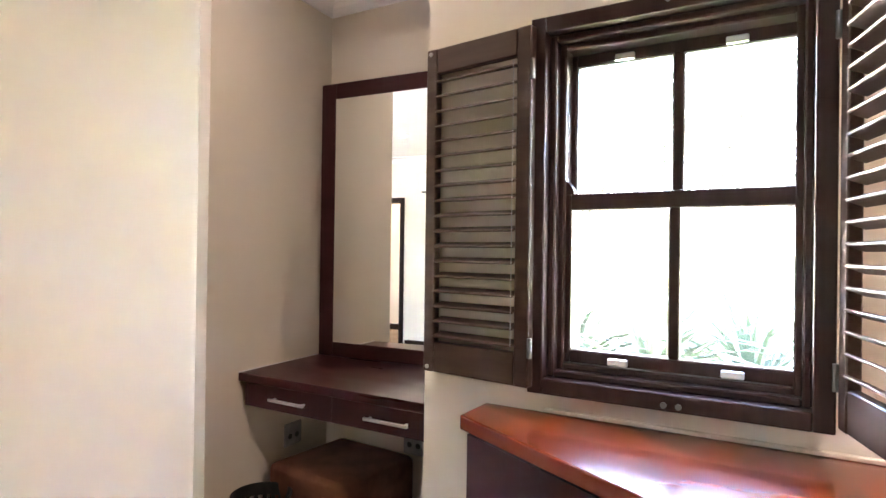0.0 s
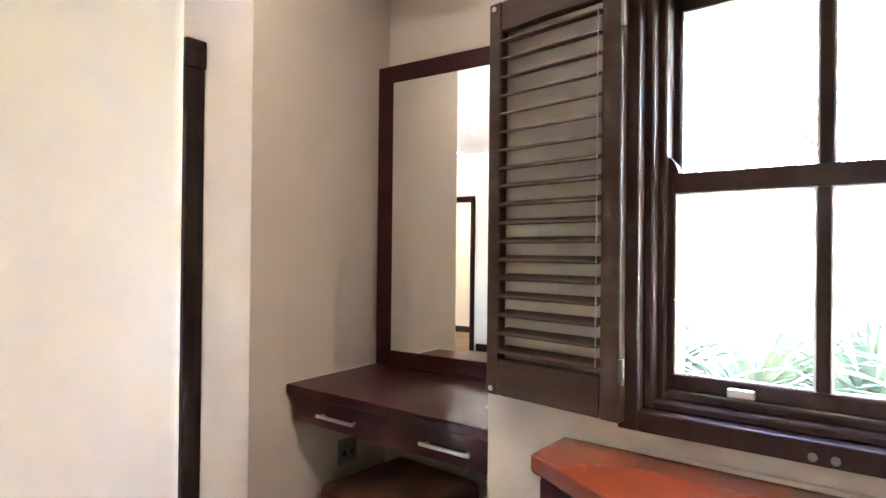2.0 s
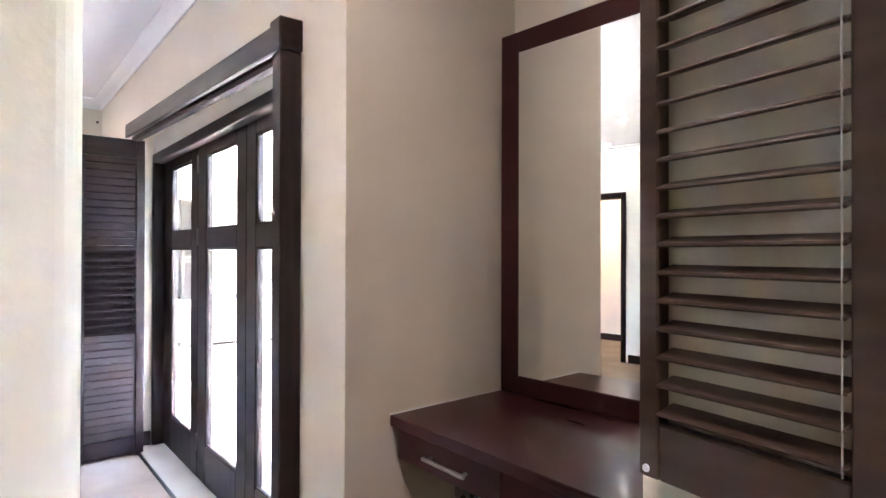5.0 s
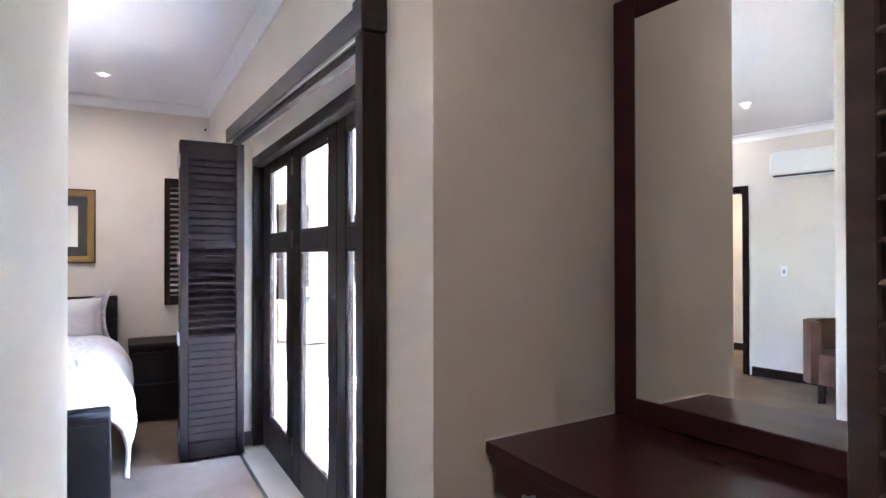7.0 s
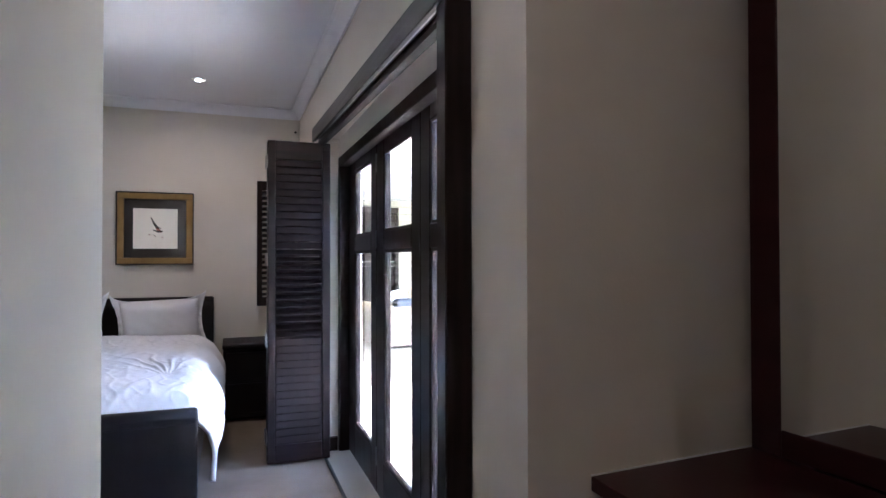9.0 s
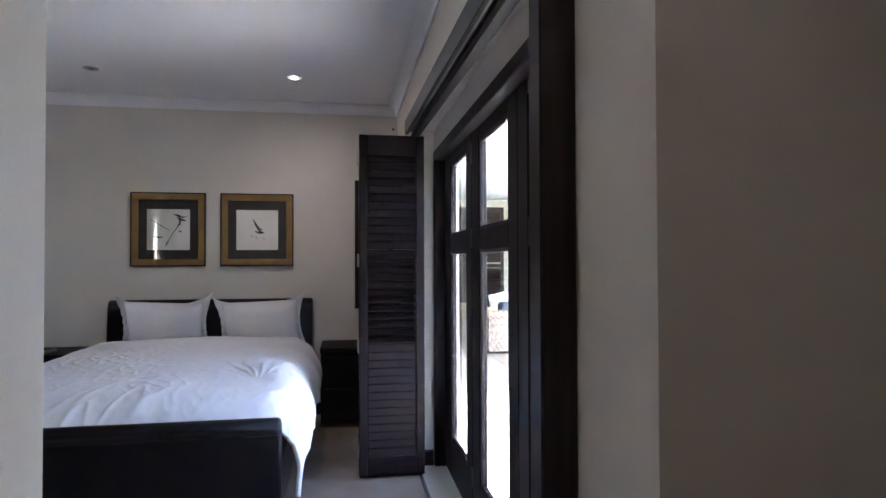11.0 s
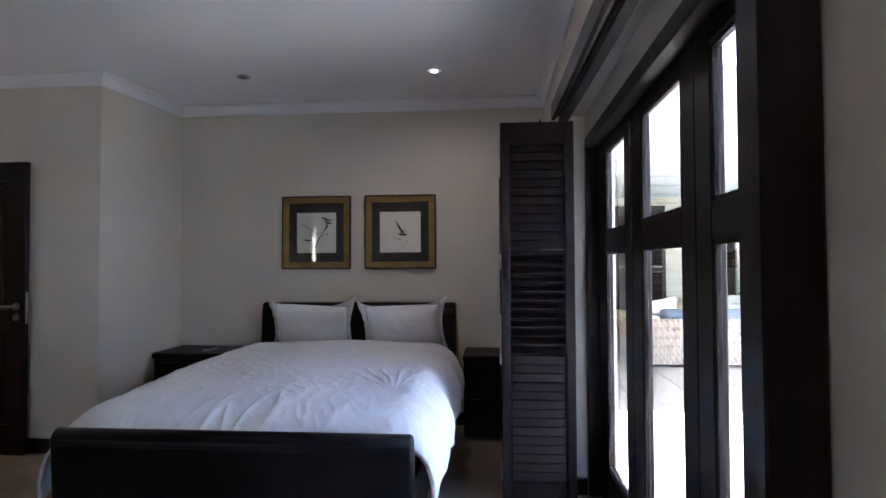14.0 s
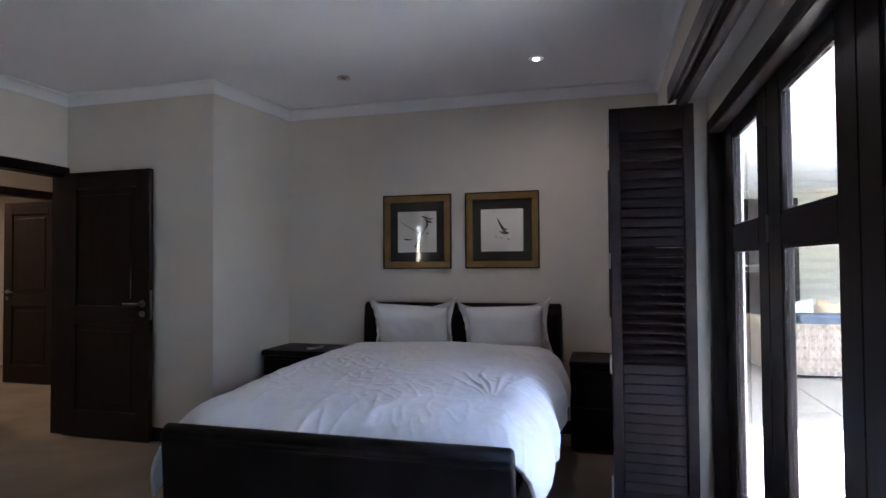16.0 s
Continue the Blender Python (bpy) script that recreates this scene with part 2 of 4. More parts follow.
box(blk, BX0, slit[0], 0, BX0 + 0.2, slit[1], slit[2])
box(blk, BX0, slit[0], slit[3], BX0 + 0.2, slit[1], CEIL)
setting("wall_partition", blk, PAINT, "cream plaster partition with softly rounded corners", "wall")
setting("wall_dressing", B((BX1, -1.75, 0, EX, ES, CEIL), (EX, -1.75, 0, EX + 0.2, YW, CEIL)), PAINT, "cream painted walls of the dressing room", "wall")
setting("wall_passage", B((-8.4, HY - 0.12, 0, -6.95, HY, CEIL), (-6.95, HY - 0.12, 2.06, -5.90, HY, CEIL), (-5.90, HY - 0.12, 0, -3.2, HY, CEIL), (-8.5, -6.4, 0, -8.4, YD - 0.15, CEIL), (-8.5, YD - 0.15, 0, XB - 0.3, YD, CEIL), (-3.2, -6.4, 0, -3.1, YD - 0.15, CEIL), (-8.4, -6.5, 0, -3.2, -6.4, CEIL)), PAINT, "cream painted walls of the passage", "wall")
setting("threshold", B((DX0, YW + 0.012, -0.15, DX1, YO + 0.02, 0.004)), TILE, "pale tiled threshold under the folding doors", "threshold")
setting("floor_track", B((DX0 + 0.02, YW - 0.006, -0.1, DX1 - 0.02, YW + 0.012, 0.006)), BLACK, "thin dark shutter track in the floor", "trim")

# ---------------------------------------------------------------- cornice and skirting
def run(name, outline, mat, path, label, category):
    """A moulding whose outline (out from the wall, up) follows a path of wall corners, with the room to the left of the way."""
    bm = bmesh.new()
    rings = []
    n = len(path)
    for i, (x, y) in enumerate(path):
        p = Vector((x, y))
        a = (p - Vector(path[i - 1])).normalized() if i else None
        b = (Vector(path[i + 1]) - p).normalized() if i < n - 1 else None
        a, b = a or b, b or a
        na, nb = Vector((-a.y, a.x)), Vector((-b.y, b.x))
        k = (na + nb) / (1 + na.dot(nb))
        rings.append([bm.verts.new((x + k.x * o, y + k.y * o, z)) for o, z in outline])
    for r, s in zip(rings, rings[1:]):
        for j in range(len(outline)):
            bm.faces.new((r[j], r[(j + 1) % len(outline)], s[(j + 1) % len(outline)], s[j]))
    bm.faces.new(rings[0][::-1]), bm.faces.new(rings[-1])
    bmesh.ops.recalc_face_normals(bm, faces=bm.faces[:])
    return setting(name, bm, mat, label, category)


def cornice(top, size=0.08):
    cove = [(0, top), (0, top - size), (0.012, top - size)]
    cove += [(size - (size - 0.012) * math.cos(a), top - size + (size - 0.012) * math.sin(a)) for a in (radians(q) for q in range(15, 90, 15))]
    return cove + [(size, top - 0.012), (size, top)]


run("cornice_bedroom", cornice(CEIL), WHITE, [(PX, PY), (-2.236, PY), (-2.236, YW), (XB, YW), (XB, YN), (XN, YC), (XN, YD), (BX0, YD), (BX0, BY)], "white plaster cove cornice along the bedroom walls", "cornice")
run("cornice_alcove", cornice(2.53), WHITE, [(AX1, AY), (alcove_side(AY), AY), (alcove_side(YW + 0.01), YW + 0.01)], "white plaster cove cornice in the alcove", "cornice")
YD_IN = 1.9045
SK = [(0, 0.001), (0, 0.10), (0.010, 0.10), (0.016, 0.092), (0.016, 0.001)]
run("baseboard_west", SK, WENGE_H, [(DX0, YW), (XB, YW), (XB, YN), (XN, YC), (XN, YD)], "dark-stained wooden skirting board", "skirting")
run("baseboard_reveal", SK, WENGE_H, [(DX0, YD_IN), (DX0, YW)], "dark-stained wooden skirting board in the door reveal", "skirting")
run("baseboard_south", SK, WENGE_H, [(HX1 + 0.07, YD), (BX0, YD), (BX0, BY - 0.03)], "dark-stained wooden skirting board", "skirting")
run("baseboard_passage", SK, WENGE_H, [(-6.08, HY), (-3.2, HY)], "dark-stained wooden skirting board in the passage", "skirting")


# ---------------------------------------------------------------- louvred panels
def louvred(parent, w, h, thick, slats, tilt, mat, bottom=0.10, top=0.07, stile=0.045, closed=(), mids=(), spread=1.12, hinge_stile=None):
    """Parts of a louvred shutter leaf, in x (0..w), y (0..thick) and z (0..h)."""
    first = hinge_stile or stile
    for x, e in ((0, first), (w - stile, w)):
        part("stile", B((x, 0, 0, e, thick, h), bevel=0.003), mat, parent)
    part("bottom_rail", B((first, 0.002, 0, w - stile, thick - 0.002, bottom), bevel=0.003), mat, parent)
    part("top_rail", B((first, 0.002, h - top, w - stile, thick - 0.002, h), bevel=0.003), mat, parent)
    for m in mids:
        part("middle_rail", B((first, 0.002, m - 0.035, w - stile, thick - 0.002, m + 0.035), bevel=0.003), mat, parent)
    pitch = (h - bottom - top) / slats
    wide = pitch * spread
    shapes = {}
    for i in range(slats):
        z = bottom + pitch * (i + 0.5)
        if any(abs(z - m) < 0.04 for m in mids):
            continue
        a = tilt
        for lo, hi, other in closed:
            if lo <= z <= hi:
                a = other
        if a not in shapes:
            bm = bmesh.new()
            box(bm, first + 0.001, -wide / 2, -0.0035, w - stile - 0.001, wide / 2, 0.0035, bevel=0.0028)
            bmesh.ops.rotate(bm, verts=bm.verts[:], cent=(0, 0, 0), matrix=Matrix.Rotation(radians(a), 3, "X"))
            shapes[a] = mesh("slat", bm, mat)
        s = new("slat", shapes[a])
        s.parent = parent
        s.location = (0, thick / 2, z)


def hinge(parent, x, y, z, long=0.08, half=0.008, mat=None):
    bm = bmesh.new()
    rod(bm, (x, y, z - long / 2), (x, y, z + long / 2), 0.006, n=10)
    box(bm, x - half, y - 0.001, z - long / 2, x + half, y + 0.003, z + long / 2)
    part("hinge", bm, mat or STEEL, parent, "steel butt hinge")


# ---------------------------------------------------------------- dressing room window
W0, W1, Z0, Z1 = -0.632, 0.026, 0.984, 1.935
YF = 1.748
win = tagged(new("window_1"), "dark-stained wooden sash window with four panes above the chest", "window", kind="structure")
bm = bmesh.new()
for b in ((W0, YF, Z0, W0 + 0.04, YW + 0.02, Z1), (W1 - 0.04, YF, Z0, W1, YW + 0.02, Z1), (W0 + 0.04, YF, Z1 - 0.04, W1 - 0.04, YW + 0.02, Z1), (W0 + 0.04, YF, Z0, W1 - 0.04, YW + 0.02, Z0 + 0.04)):
    box(bm, *b, bevel=0.003, seg=2)
part("casing", bm, WINDOW_WOOD, win)
bm = bmesh.new()
for k, (d, y0) in enumerate(((0.040, 1.778), (0.056, 1.806))):
    for b in ((W0 + d, y0, Z0 + d, W0 + d + 0.018, 1.95, Z1 - d), (W1 - d - 0.018, y0, Z0 + d, W1 - d, 1.95, Z1 - d), (W0 + d + 0.018, y0, Z1 - d - 0.018, W1 - d - 0.018, 1.95, Z1 - d), (W0 + d + 0.018, y0, Z0 + d, W1 - d - 0.018, 1.95, Z0 + d + 0.018)):
        box(bm, *b, bevel=0.004)
part("window_frame", bm, WINDOW_WOOD, win)
PX0, PX1, PM = -0.545, -0.040, -0.2925


def sash(name, y0, z0, z1, g0, g1, horns):
    s = part(name, B((W0 + 0.06, y0, z0, PX0, y0 + 0.032, z1), (PX1, y0, z0, W1 - 0.06, y0 + 0.032, z1), (PX0, y0, z0, PX1, y0 + 0.032, g0), (PX0, y0, g1, PX1, y0 + 0.032, z1), bevel=0.004, seg=2), WINDOW_WOOD, win)
    part("glazing_bar", B((PM - 0.011, y0 + 0.002, g0, PM + 0.011, y0 + 0.03, g1), bevel=0.004, seg=2), WINDOW_WOOD, s)
    for a, b in ((PX0, PM - 0.011), (PM + 0.011, PX1)):
        p = part("pane", B((a - 0.002, y0 + 0.014, g0 - 0.002, b + 0.002, y0 + 0.018, g1 + 0.002)), GLASS, s, "clear window pane")
        p.visible_shadow = False
        part("putty_bead", B((a, y0 + 0.004, g0, b, y0 + 0.012, g0 + 0.004), (a, y0 + 0.004, g1 - 0.004, b, y0 + 0.012, g1), (a, y0 + 0.004, g0 + 0.004, a + 0.004, y0 + 0.012, g1 - 0.004), (b - 0.004, y0 + 0.004, g0 + 0.004, b, y0 + 0.012, g1 - 0.004)), STEEL, s, "pale weather strip round the pane")
    if horns:
        for x0, x1 in ((W0 + 0.062, PX0 + 0.006), (W1 - 0.062, PX1 - 0.006)):
            d = 1 if x1 > x0 else -1
            h = bmesh.new()
            out = [(x0, z1 - 0.002), (x0, z1 + 0.035)] + [(x0 + d * abs(x1 - x0) * q, z1 + 0.035 - 0.03 * q ** 3) for q in (0.3, 0.5, 0.7, 0.85, 1.0)] + [(x1, z1 - 0.002)]
            prism(h, out, -(y0 + 0.03), -(y0 + 0.002))
            bmesh.ops.rotate(h, verts=h.verts[:], cent=(0, 0, 0), matrix=Matrix.Rotation(radians(90), 3, "X"))
            part("horn", h, WINDOW_WOOD, s, "curved sash horn")
    return s


low_sash = sash("lower_sash", 1.818, Z0 + 0.075, 1.492, 1.09, 1.452, True)
top_sash = sash("upper_sash", 1.856, 1.455, Z1 - 0.075, 1.492, 1.83, False)
for s, y, z in ((low_sash, 1.804, 1.072), (top_sash, 1.842, 1.838)):
    for x in (-0.42, -0.165):
        part("sash_lift", B((x - 0.024, y, z - 0.010, x + 0.024, y + 0.015, z + 0.008), bevel=0.004, seg=2), STEEL, s, "small polished sash lift")
for z in (Z0 + 0.014, Z1 - 0.014):
    for x in (-0.300, -0.268):
        bm = bmesh.new()
        rod(bm, (x, YF - 0.004, z), (x, YF + 0.004, z), 0.007, n=14)
        part("shutter_catch", bm, AGED, win, "round magnetic catch")
part("window_sill", B((WX0 - 0.02, 1.95, WZ0 - 0.06, WX1 + 0.02, YO + 0.05, WZ0), bevel=0.005), RENDER, win)

left_leaf = thing("window_shutter", W0 + 0.017, YF - 0.002, 1.000, "brown louvred wooden shutter leaf folded open beside the window", "shutter", turn=180 - 8)
louvred(left_leaf, 0.342, 0.912, 0.028, 18, -16, LOUVRE, bottom=0.085, top=0.07, stile=0.036, hinge_stile=0.042, spread=0.98)
bm = bmesh.new()
rod(bm, (0.048, 0.033, 0.09), (0.048, 0.033, 0.83), 0.0012, n=8)
part("tilt_rod", bm, STEEL, left_leaf, "thin metal tilt rod")
for z in (0.10, 0.80):
    hinge(left_leaf, -0.004, 0.026, z, 0.05, 0.004, AGED)
for z in (0.014, 0.898):
    bm = bmesh.new()
    rod(bm, (0.326, 0.027, z), (0.326, 0.031, z), 0.006, n=12)
    part("catch_plate", bm, STEEL, left_leaf, "small round catch plate")
right_leaf = thing("window_shutter", W1 + 0.002, YF - 0.008, 1.000, "brown louvred wooden shutter leaf swung open into the room", "shutter", turn=-73)
louvred(right_leaf, 0.312, 0.912, 0.028, 18, -20, LOUVRE, bottom=0.085, top=0.07, stile=0.036, spread=0.98)
for z in (0.10, 0.80):
    hinge(right_leaf, -0.003, -0.003, z, 0.055, 0.004, AGED)

# ---------------------------------------------------------------- chest under the window
DZT = 0.928
chest = thing("chest", -0.77, YW, 0, "red mahogany chest with a slanted front under the window", "chest")
ox, oy = -0.77, YW
out = [(-0.77, 1.796), (-0.77, 1.648), (-0.10, 1.285), (1.15, 1.285), (1.15, 1.796)]
bm = prism(bmesh.new(), [(x - ox, y - oy) for x, y in out], DZT - 0.036, DZT)
bmesh.ops.bevel(bm, geom=[e for e in bm.edges], offset=0.004, segments=2, profile=0.5, affect="EDGES")
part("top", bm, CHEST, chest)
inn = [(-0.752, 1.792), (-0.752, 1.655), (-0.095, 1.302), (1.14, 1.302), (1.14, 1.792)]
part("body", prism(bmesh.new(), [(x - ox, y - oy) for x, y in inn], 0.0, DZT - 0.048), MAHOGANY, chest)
# Recessed slab in black that stands in for the shade below the top.
mid = [(-0.740, 1.790), (-0.740, 1.665), (-0.092, 1.316), (1.13, 1.316), (1.13, 1.790)]
part("shadow_gap", prism(bmesh.new(), [(x - ox, y - oy) for x, y in mid], DZT - 0.0481, DZT - 0.0361), BLACK, chest, "recessed gap under the top, its shade coloured black")

setting("trim_ledge", B((-0.60, 1.786, DZT + 0.0005, 1.15, YW + 0.001, DZT + 0.010), bevel=0.002), PAINT, "cream plaster ledge along the wall behind the chest", "trim")

# ---------------------------------------------------------------- dressing table, mirror, stool
vz = 0.853
vanity = thing("dressing_table", (AX0 + AX1) / 2, AY, 0.0, "dark mahogany dressing table shelf with two drawers, fixed in the alcove", "dressing table")
vx, vy = (AX0 + AX1) / 2, AY
hw = (AX1 - AX0) / 2 - 0.003
VF = 1.935
bm = prism(bmesh.new(), [(alcove_side(VF) + 0.002 - vx, VF - vy), (hw, VF - vy), (hw, -0.003), (alcove_side(AY) + 0.002 - vx, -0.003)], vz - 0.032, vz)
bmesh.ops.bevel(bm, geom=bm.edges[:], offset=0.003, segments=2, profile=0.5, affect="EDGES")
part("top", bm, MAHOGANY, vanity)
part("carcass", prism(bmesh.new(), [(alcove_side(VF) + 0.022 - vx, VF + 0.04 - vy), (hw - 0.002, VF + 0.04 - vy), (hw - 0.002, -0.004), (alcove_side(AY) + 0.022 - vx, -0.004)], vz - 0.128, vz - 0.0321), MAHOGANY, vanity)
for a, b, h0, h1 in ((alcove_side(VF) + 0.022 - vx, -1.462 - vx, -1.752 - vx, -1.572 - vx), (-1.458 - vx, hw - 0.006, -1.298 - vx, -1.118 - vx)):
    d = part("drawer_front", B((a, VF + 0.018 - vy, vz - 0.128, b, VF + 0.0395 - vy, vz - 0.036), bevel=0.002), MAHOGANY, vanity)
    bm = B((h0, VF - 0.010 - vy, vz - 0.088, h1, VF - vy, vz - 0.078), (h0 + 0.012, VF - vy, vz - 0.087, h0 + 0.020, VF + 0.019 - vy, vz - 0.079), (h1 - 0.020, VF - vy, vz - 0.087, h1 - 0.012, VF + 0.019 - vy, vz - 0.079), bevel=0.0015)
    part("handle", bm, STEEL, d, "brushed steel bar handle")

bm = prism(bmesh.new(), [(alcove_side(VF) + 0.001 - vx, VF - vy), (alcove_side(VF) + 0.005 - vx, VF - vy), (alcove_side(AY) + 0.005 - vx, -0.004), (alcove_side(AY) + 0.001 - vx, -0.004)], vz + 0.0002, vz + 0.003)
part("sealant", bm, WHITE, vanity, "thin pale sealant line along the wall")

mirror = thing("wall_mirror", vx, 2.478, vz, "large wall mirror in a dark mahogany frame above the dressing table", "mirror", turn=3.9)
m0, m1, mz = -hw + 0.004, hw - 0.004, 2.105 - vz
fw = 0.078
bm = B((m0, -0.032, 0.002, m0 + fw, -0.002, mz), (m1 - fw, -0.032, 0.002, m1, -0.002, mz), (m0 + fw, -0.032, mz - fw * 0.92, m1 - fw, -0.002, mz), (m0 + fw, -0.032, 0.002, m1 - fw, -0.002, 0.066), bevel=0.004, seg=2)
part("frame", bm, MAHOGANY, mirror)
part("glass", B((m0 + fw - 0.004, -0.028, 0.062, m1 - fw + 0.004, -0.022, mz - fw * 0.92 + 0.004)), MIRROR, mirror, "clear mirror glass")

stool = thing("stool", -1.65, 2.25, 0, "square brown suede cube stool under the dressing table", "stool", turn=-4)
bm = B((-0.215, -0.215, 0.03, 0.215, 0.215, 0.475), bevel=0.03, seg=4)
bmesh.ops.subdivide_edges(bm, edges=bm.edges[:], cuts=2, use_grid_fill=True)
for v in bm.verts:
    if v.co.z > 0.4:
        v.co.z += 0.012 * (1 - (v.co.x / 0.22) ** 2) * (1 - (v.co.y / 0.22) ** 2) + 0.004 * noise.noise(v.co * 9)
part("seat", bm, SUEDE, stool, smooth=True)
for sx in (-1, 1):
    for sy in (-1, 1):
        part("foot", B((sx * 0.17 - 0.02, sy * 0.17 - 0.02, 0, sx * 0.17 + 0.02, sy * 0.17 + 0.02, 0.035), bevel=0.003), WENGE, stool)


def socket(x, y, z, turn, label):
    s = thing("power_socket", x, y, z, label, "socket", turn=turn)
    part("plate", B((-0.055, -0.008, -0.05, 0.055, -0.0005, 0.05), bevel=0.003), GREY_PLASTIC, s)
    for dx in (-0.022, 0.022):
        bm = bmesh.new()
        rod(bm, (dx, -0.0095, -0.008), (dx, -0.0075, -0.008), 0.012, n=14)
        part("outlet", bm, BLACK, s)
        part("switch", B((dx - 0.008, -0.012, 0.02, dx + 0.008, -0.007, 0.036), bevel=0.001), GREY_PLASTIC, s)


socket(alcove_side(2.255) + 0.001, 2.255, 0.53, 94, "grey double power socket on the alcove wall")
socket(-1.46, AY, 0.505, 0, "grey double power socket on the wall under the dressing table")

bin_ = thing("waste_bin", -1.79, 1.94, 0, "round black perforated metal waste bin", "bin")
bm = bmesh.new()
N, R = 40, 9
grid = [[bm.verts.new(((0.085 + 0.025 * j / R) * math.cos(2 * math.pi * i / N), (0.085 + 0.025 * j / R) * math.sin(2 * math.pi * i / N), 0.004 + 0.40 * j / R)) for i in range(N)] for j in range(R + 1)]
for j in range(R):
    for i in range(N):
        if j >= 5 and (i + j) % 2 == 0 and j < R - 1:
            continue
        bm.faces.new((grid[j][i], grid[j][(i + 1) % N], grid[j + 1][(i + 1) % N], grid[j + 1][i]))
bm.faces.new(grid[0][::-1])
sh = part("bucket", bm, BLACK, bin_)
sh.modifiers.new("thickness", "SOLIDIFY").thickness = 0.002
bm = bmesh.new()
for i in range(N):
    rod(bm, (0.111 * math.cos(2 * math.pi * i / N), 0.111 * math.sin(2 * math.pi * i / N), 0.404), (0.111 * math.cos(2 * math.pi * (i + 1) / N), 0.111 * math.sin(2 * math.pi * (i + 1) / N), 0.404), 0.004, n=6)
part("rim", bm, BLACK, bin_)

# ---------------------------------------------------------------- folding doors
fd = tagged(new("door_1"), "dark-stained wooden folding doors with glass panes, shut, leading to the patio", "folding door", kind="structure")
YD0 = 1.965
part("door_frame", B((DX0 + 0.002, 1.909, 0.006, DX0 + 0.05, YD0 + 0.09, 2.0215), (DX1 - 0.05, 1.909, 0.006, DX1 - 0.002, YD0 + 0.09, 2.0215), (DX0 + 0.05, 1.909, 1.955, DX1 - 0.05, YD0 + 0.011, 2.0215), bevel=0.005), WENGE, fd)
lw = (DX1 - DX0 - 0.10) / 3
for i in range(3):
    a = DX0 + 0.05 + lw * i + 0.002
    b = a + lw - 0.004
    sl, sr = ((0.188, 0.140), (0.158, 0.136), (0.122, 0.150))[i]
    y0, y1 = YD0 + 0.012, YD0 + 0.056
    leaf = part("leaf", B((a, y0, 0.012, a + sl, y1, DZ - 0.058), (b - sr, y0, 0.012, b, y1, DZ - 0.058), (a + sl, y0, 0.012, b - sr, y1, 0.235), (a + sl, y0, DZ - 0.172, b - sr, y1, DZ - 0.058), (a + sl, y0, 1.366, b - sr, y1, 1.470), bevel=0.004), WENGE, fd)
    for g0, g1 in ((0.235, 1.366), (1.470, DZ - 0.172)):
        p = part("pane", B((a + sl - 0.002, y0 + 0.02, g0 - 0.002, b - sr + 0.002, y0 + 0.025, g1 + 0.002)), GLASS, leaf, "clear door pane")
        p.visible_shadow = False
        part("glazing_bead", B((a + sl, y0 + 0.006, g0, a + sl + 0.012, y0 + 0.019, g1), (b - sr - 0.012, y0 + 0.006, g0, b - sr, y0 + 0.019, g1), (a + sl + 0.012, y0 + 0.006, g0, b - sr - 0.012, y0 + 0.019, g0 + 0.012), (a + sl + 0.012, y0 + 0.006, g1 - 0.012, b - sr - 0.012, y0 + 0.019, g1)), WENGE, leaf)
    if i < 1:
        for z in (0.22, 1.43, 1.86):
            hinge(fd, b + 0.002, y0 - 0.002, z, 0.10, 0.004, AGED)

# ---------------------------------------------------------------- shutter housing and folded shutters
box_ = tagged(new("shutter_frame"), "dark-stained wooden box frame for sliding shutters round the patio doors", "shutter frame", kind="structure")


def rising(*boxes, bevel):
    """Boards along the top of the frame, which climb a little towards the stacked shutters."""
    bm = B(*boxes, bevel=bevel)
    for v in bm.verts:
        v.co.z += 0.037 * (-2.277 - v.co.x)
    return bm


part("pelmet", rising((-4.735, 1.704, 1.992, -2.277, 1.722, 2.078), (-4.735, 1.722, 2.010, -2.277, YW - 0.001, 2.078), bevel=0.003), WENGE_H, box_)
part("pelmet_cap", B((-2.2765, 1.696, 1.985, -2.195, PY - 0.001, 2.088), bevel=0.004), WENGE_H, box_)
part("track", rising((-4.735, 1.7225, 1.996, -2.277, 1.730, 2.0095), bevel=0.001), AGED, box_, "slim metal sliding track")
part("back_rail", rising((-4.735, 1.742, 1.978, -2.277, 1.797, 2.0095), bevel=0.010), WENGE_H, box_)
part("post", B((-2.273, 1.704, 0.002, -2.205, PY - 0.001, 1.9845), bevel=0.004), WENGE, box_)


def tall_leaf(x, tilt):
    t = thing("folding_shutter", x, 1.428, 0.018, "tall dark louvred shutter leaf folded into a stack beside the doors", "shutter", turn=90, group="folded shutters")
    louvred(t, 0.396, 2.062, 0.030, 38, tilt, WENGE_H, bottom=0.115, top=0.12, stile=0.05, closed=((1.36, 2.1, 67), (0.0, 0.80, 74)), spread=1.0)
    return t


for k in range(3):
    t = tall_leaf(-4.738 - 0.042 * k, (30, 30, 80)[k])
    for z in (0.16, 0.78, 1.30, 1.93):
        bm = B((-0.004, -0.010, z - 0.04, 0.0, 0.014, z + 0.04))
        rod(bm, (-0.005, 0.032, z - 0.04), (-0.005, 0.032, z + 0.04), 0.005, n=8)
        part("hinge", bm, STEEL, t, "bright steel butt hinge")

# ---------------------------------------------------------------- bed
bed = thing("bed", -5.1, 0.275, 0, "dark leather sleigh bed with rolled head and foot boards", "bed")
HB = 0.80


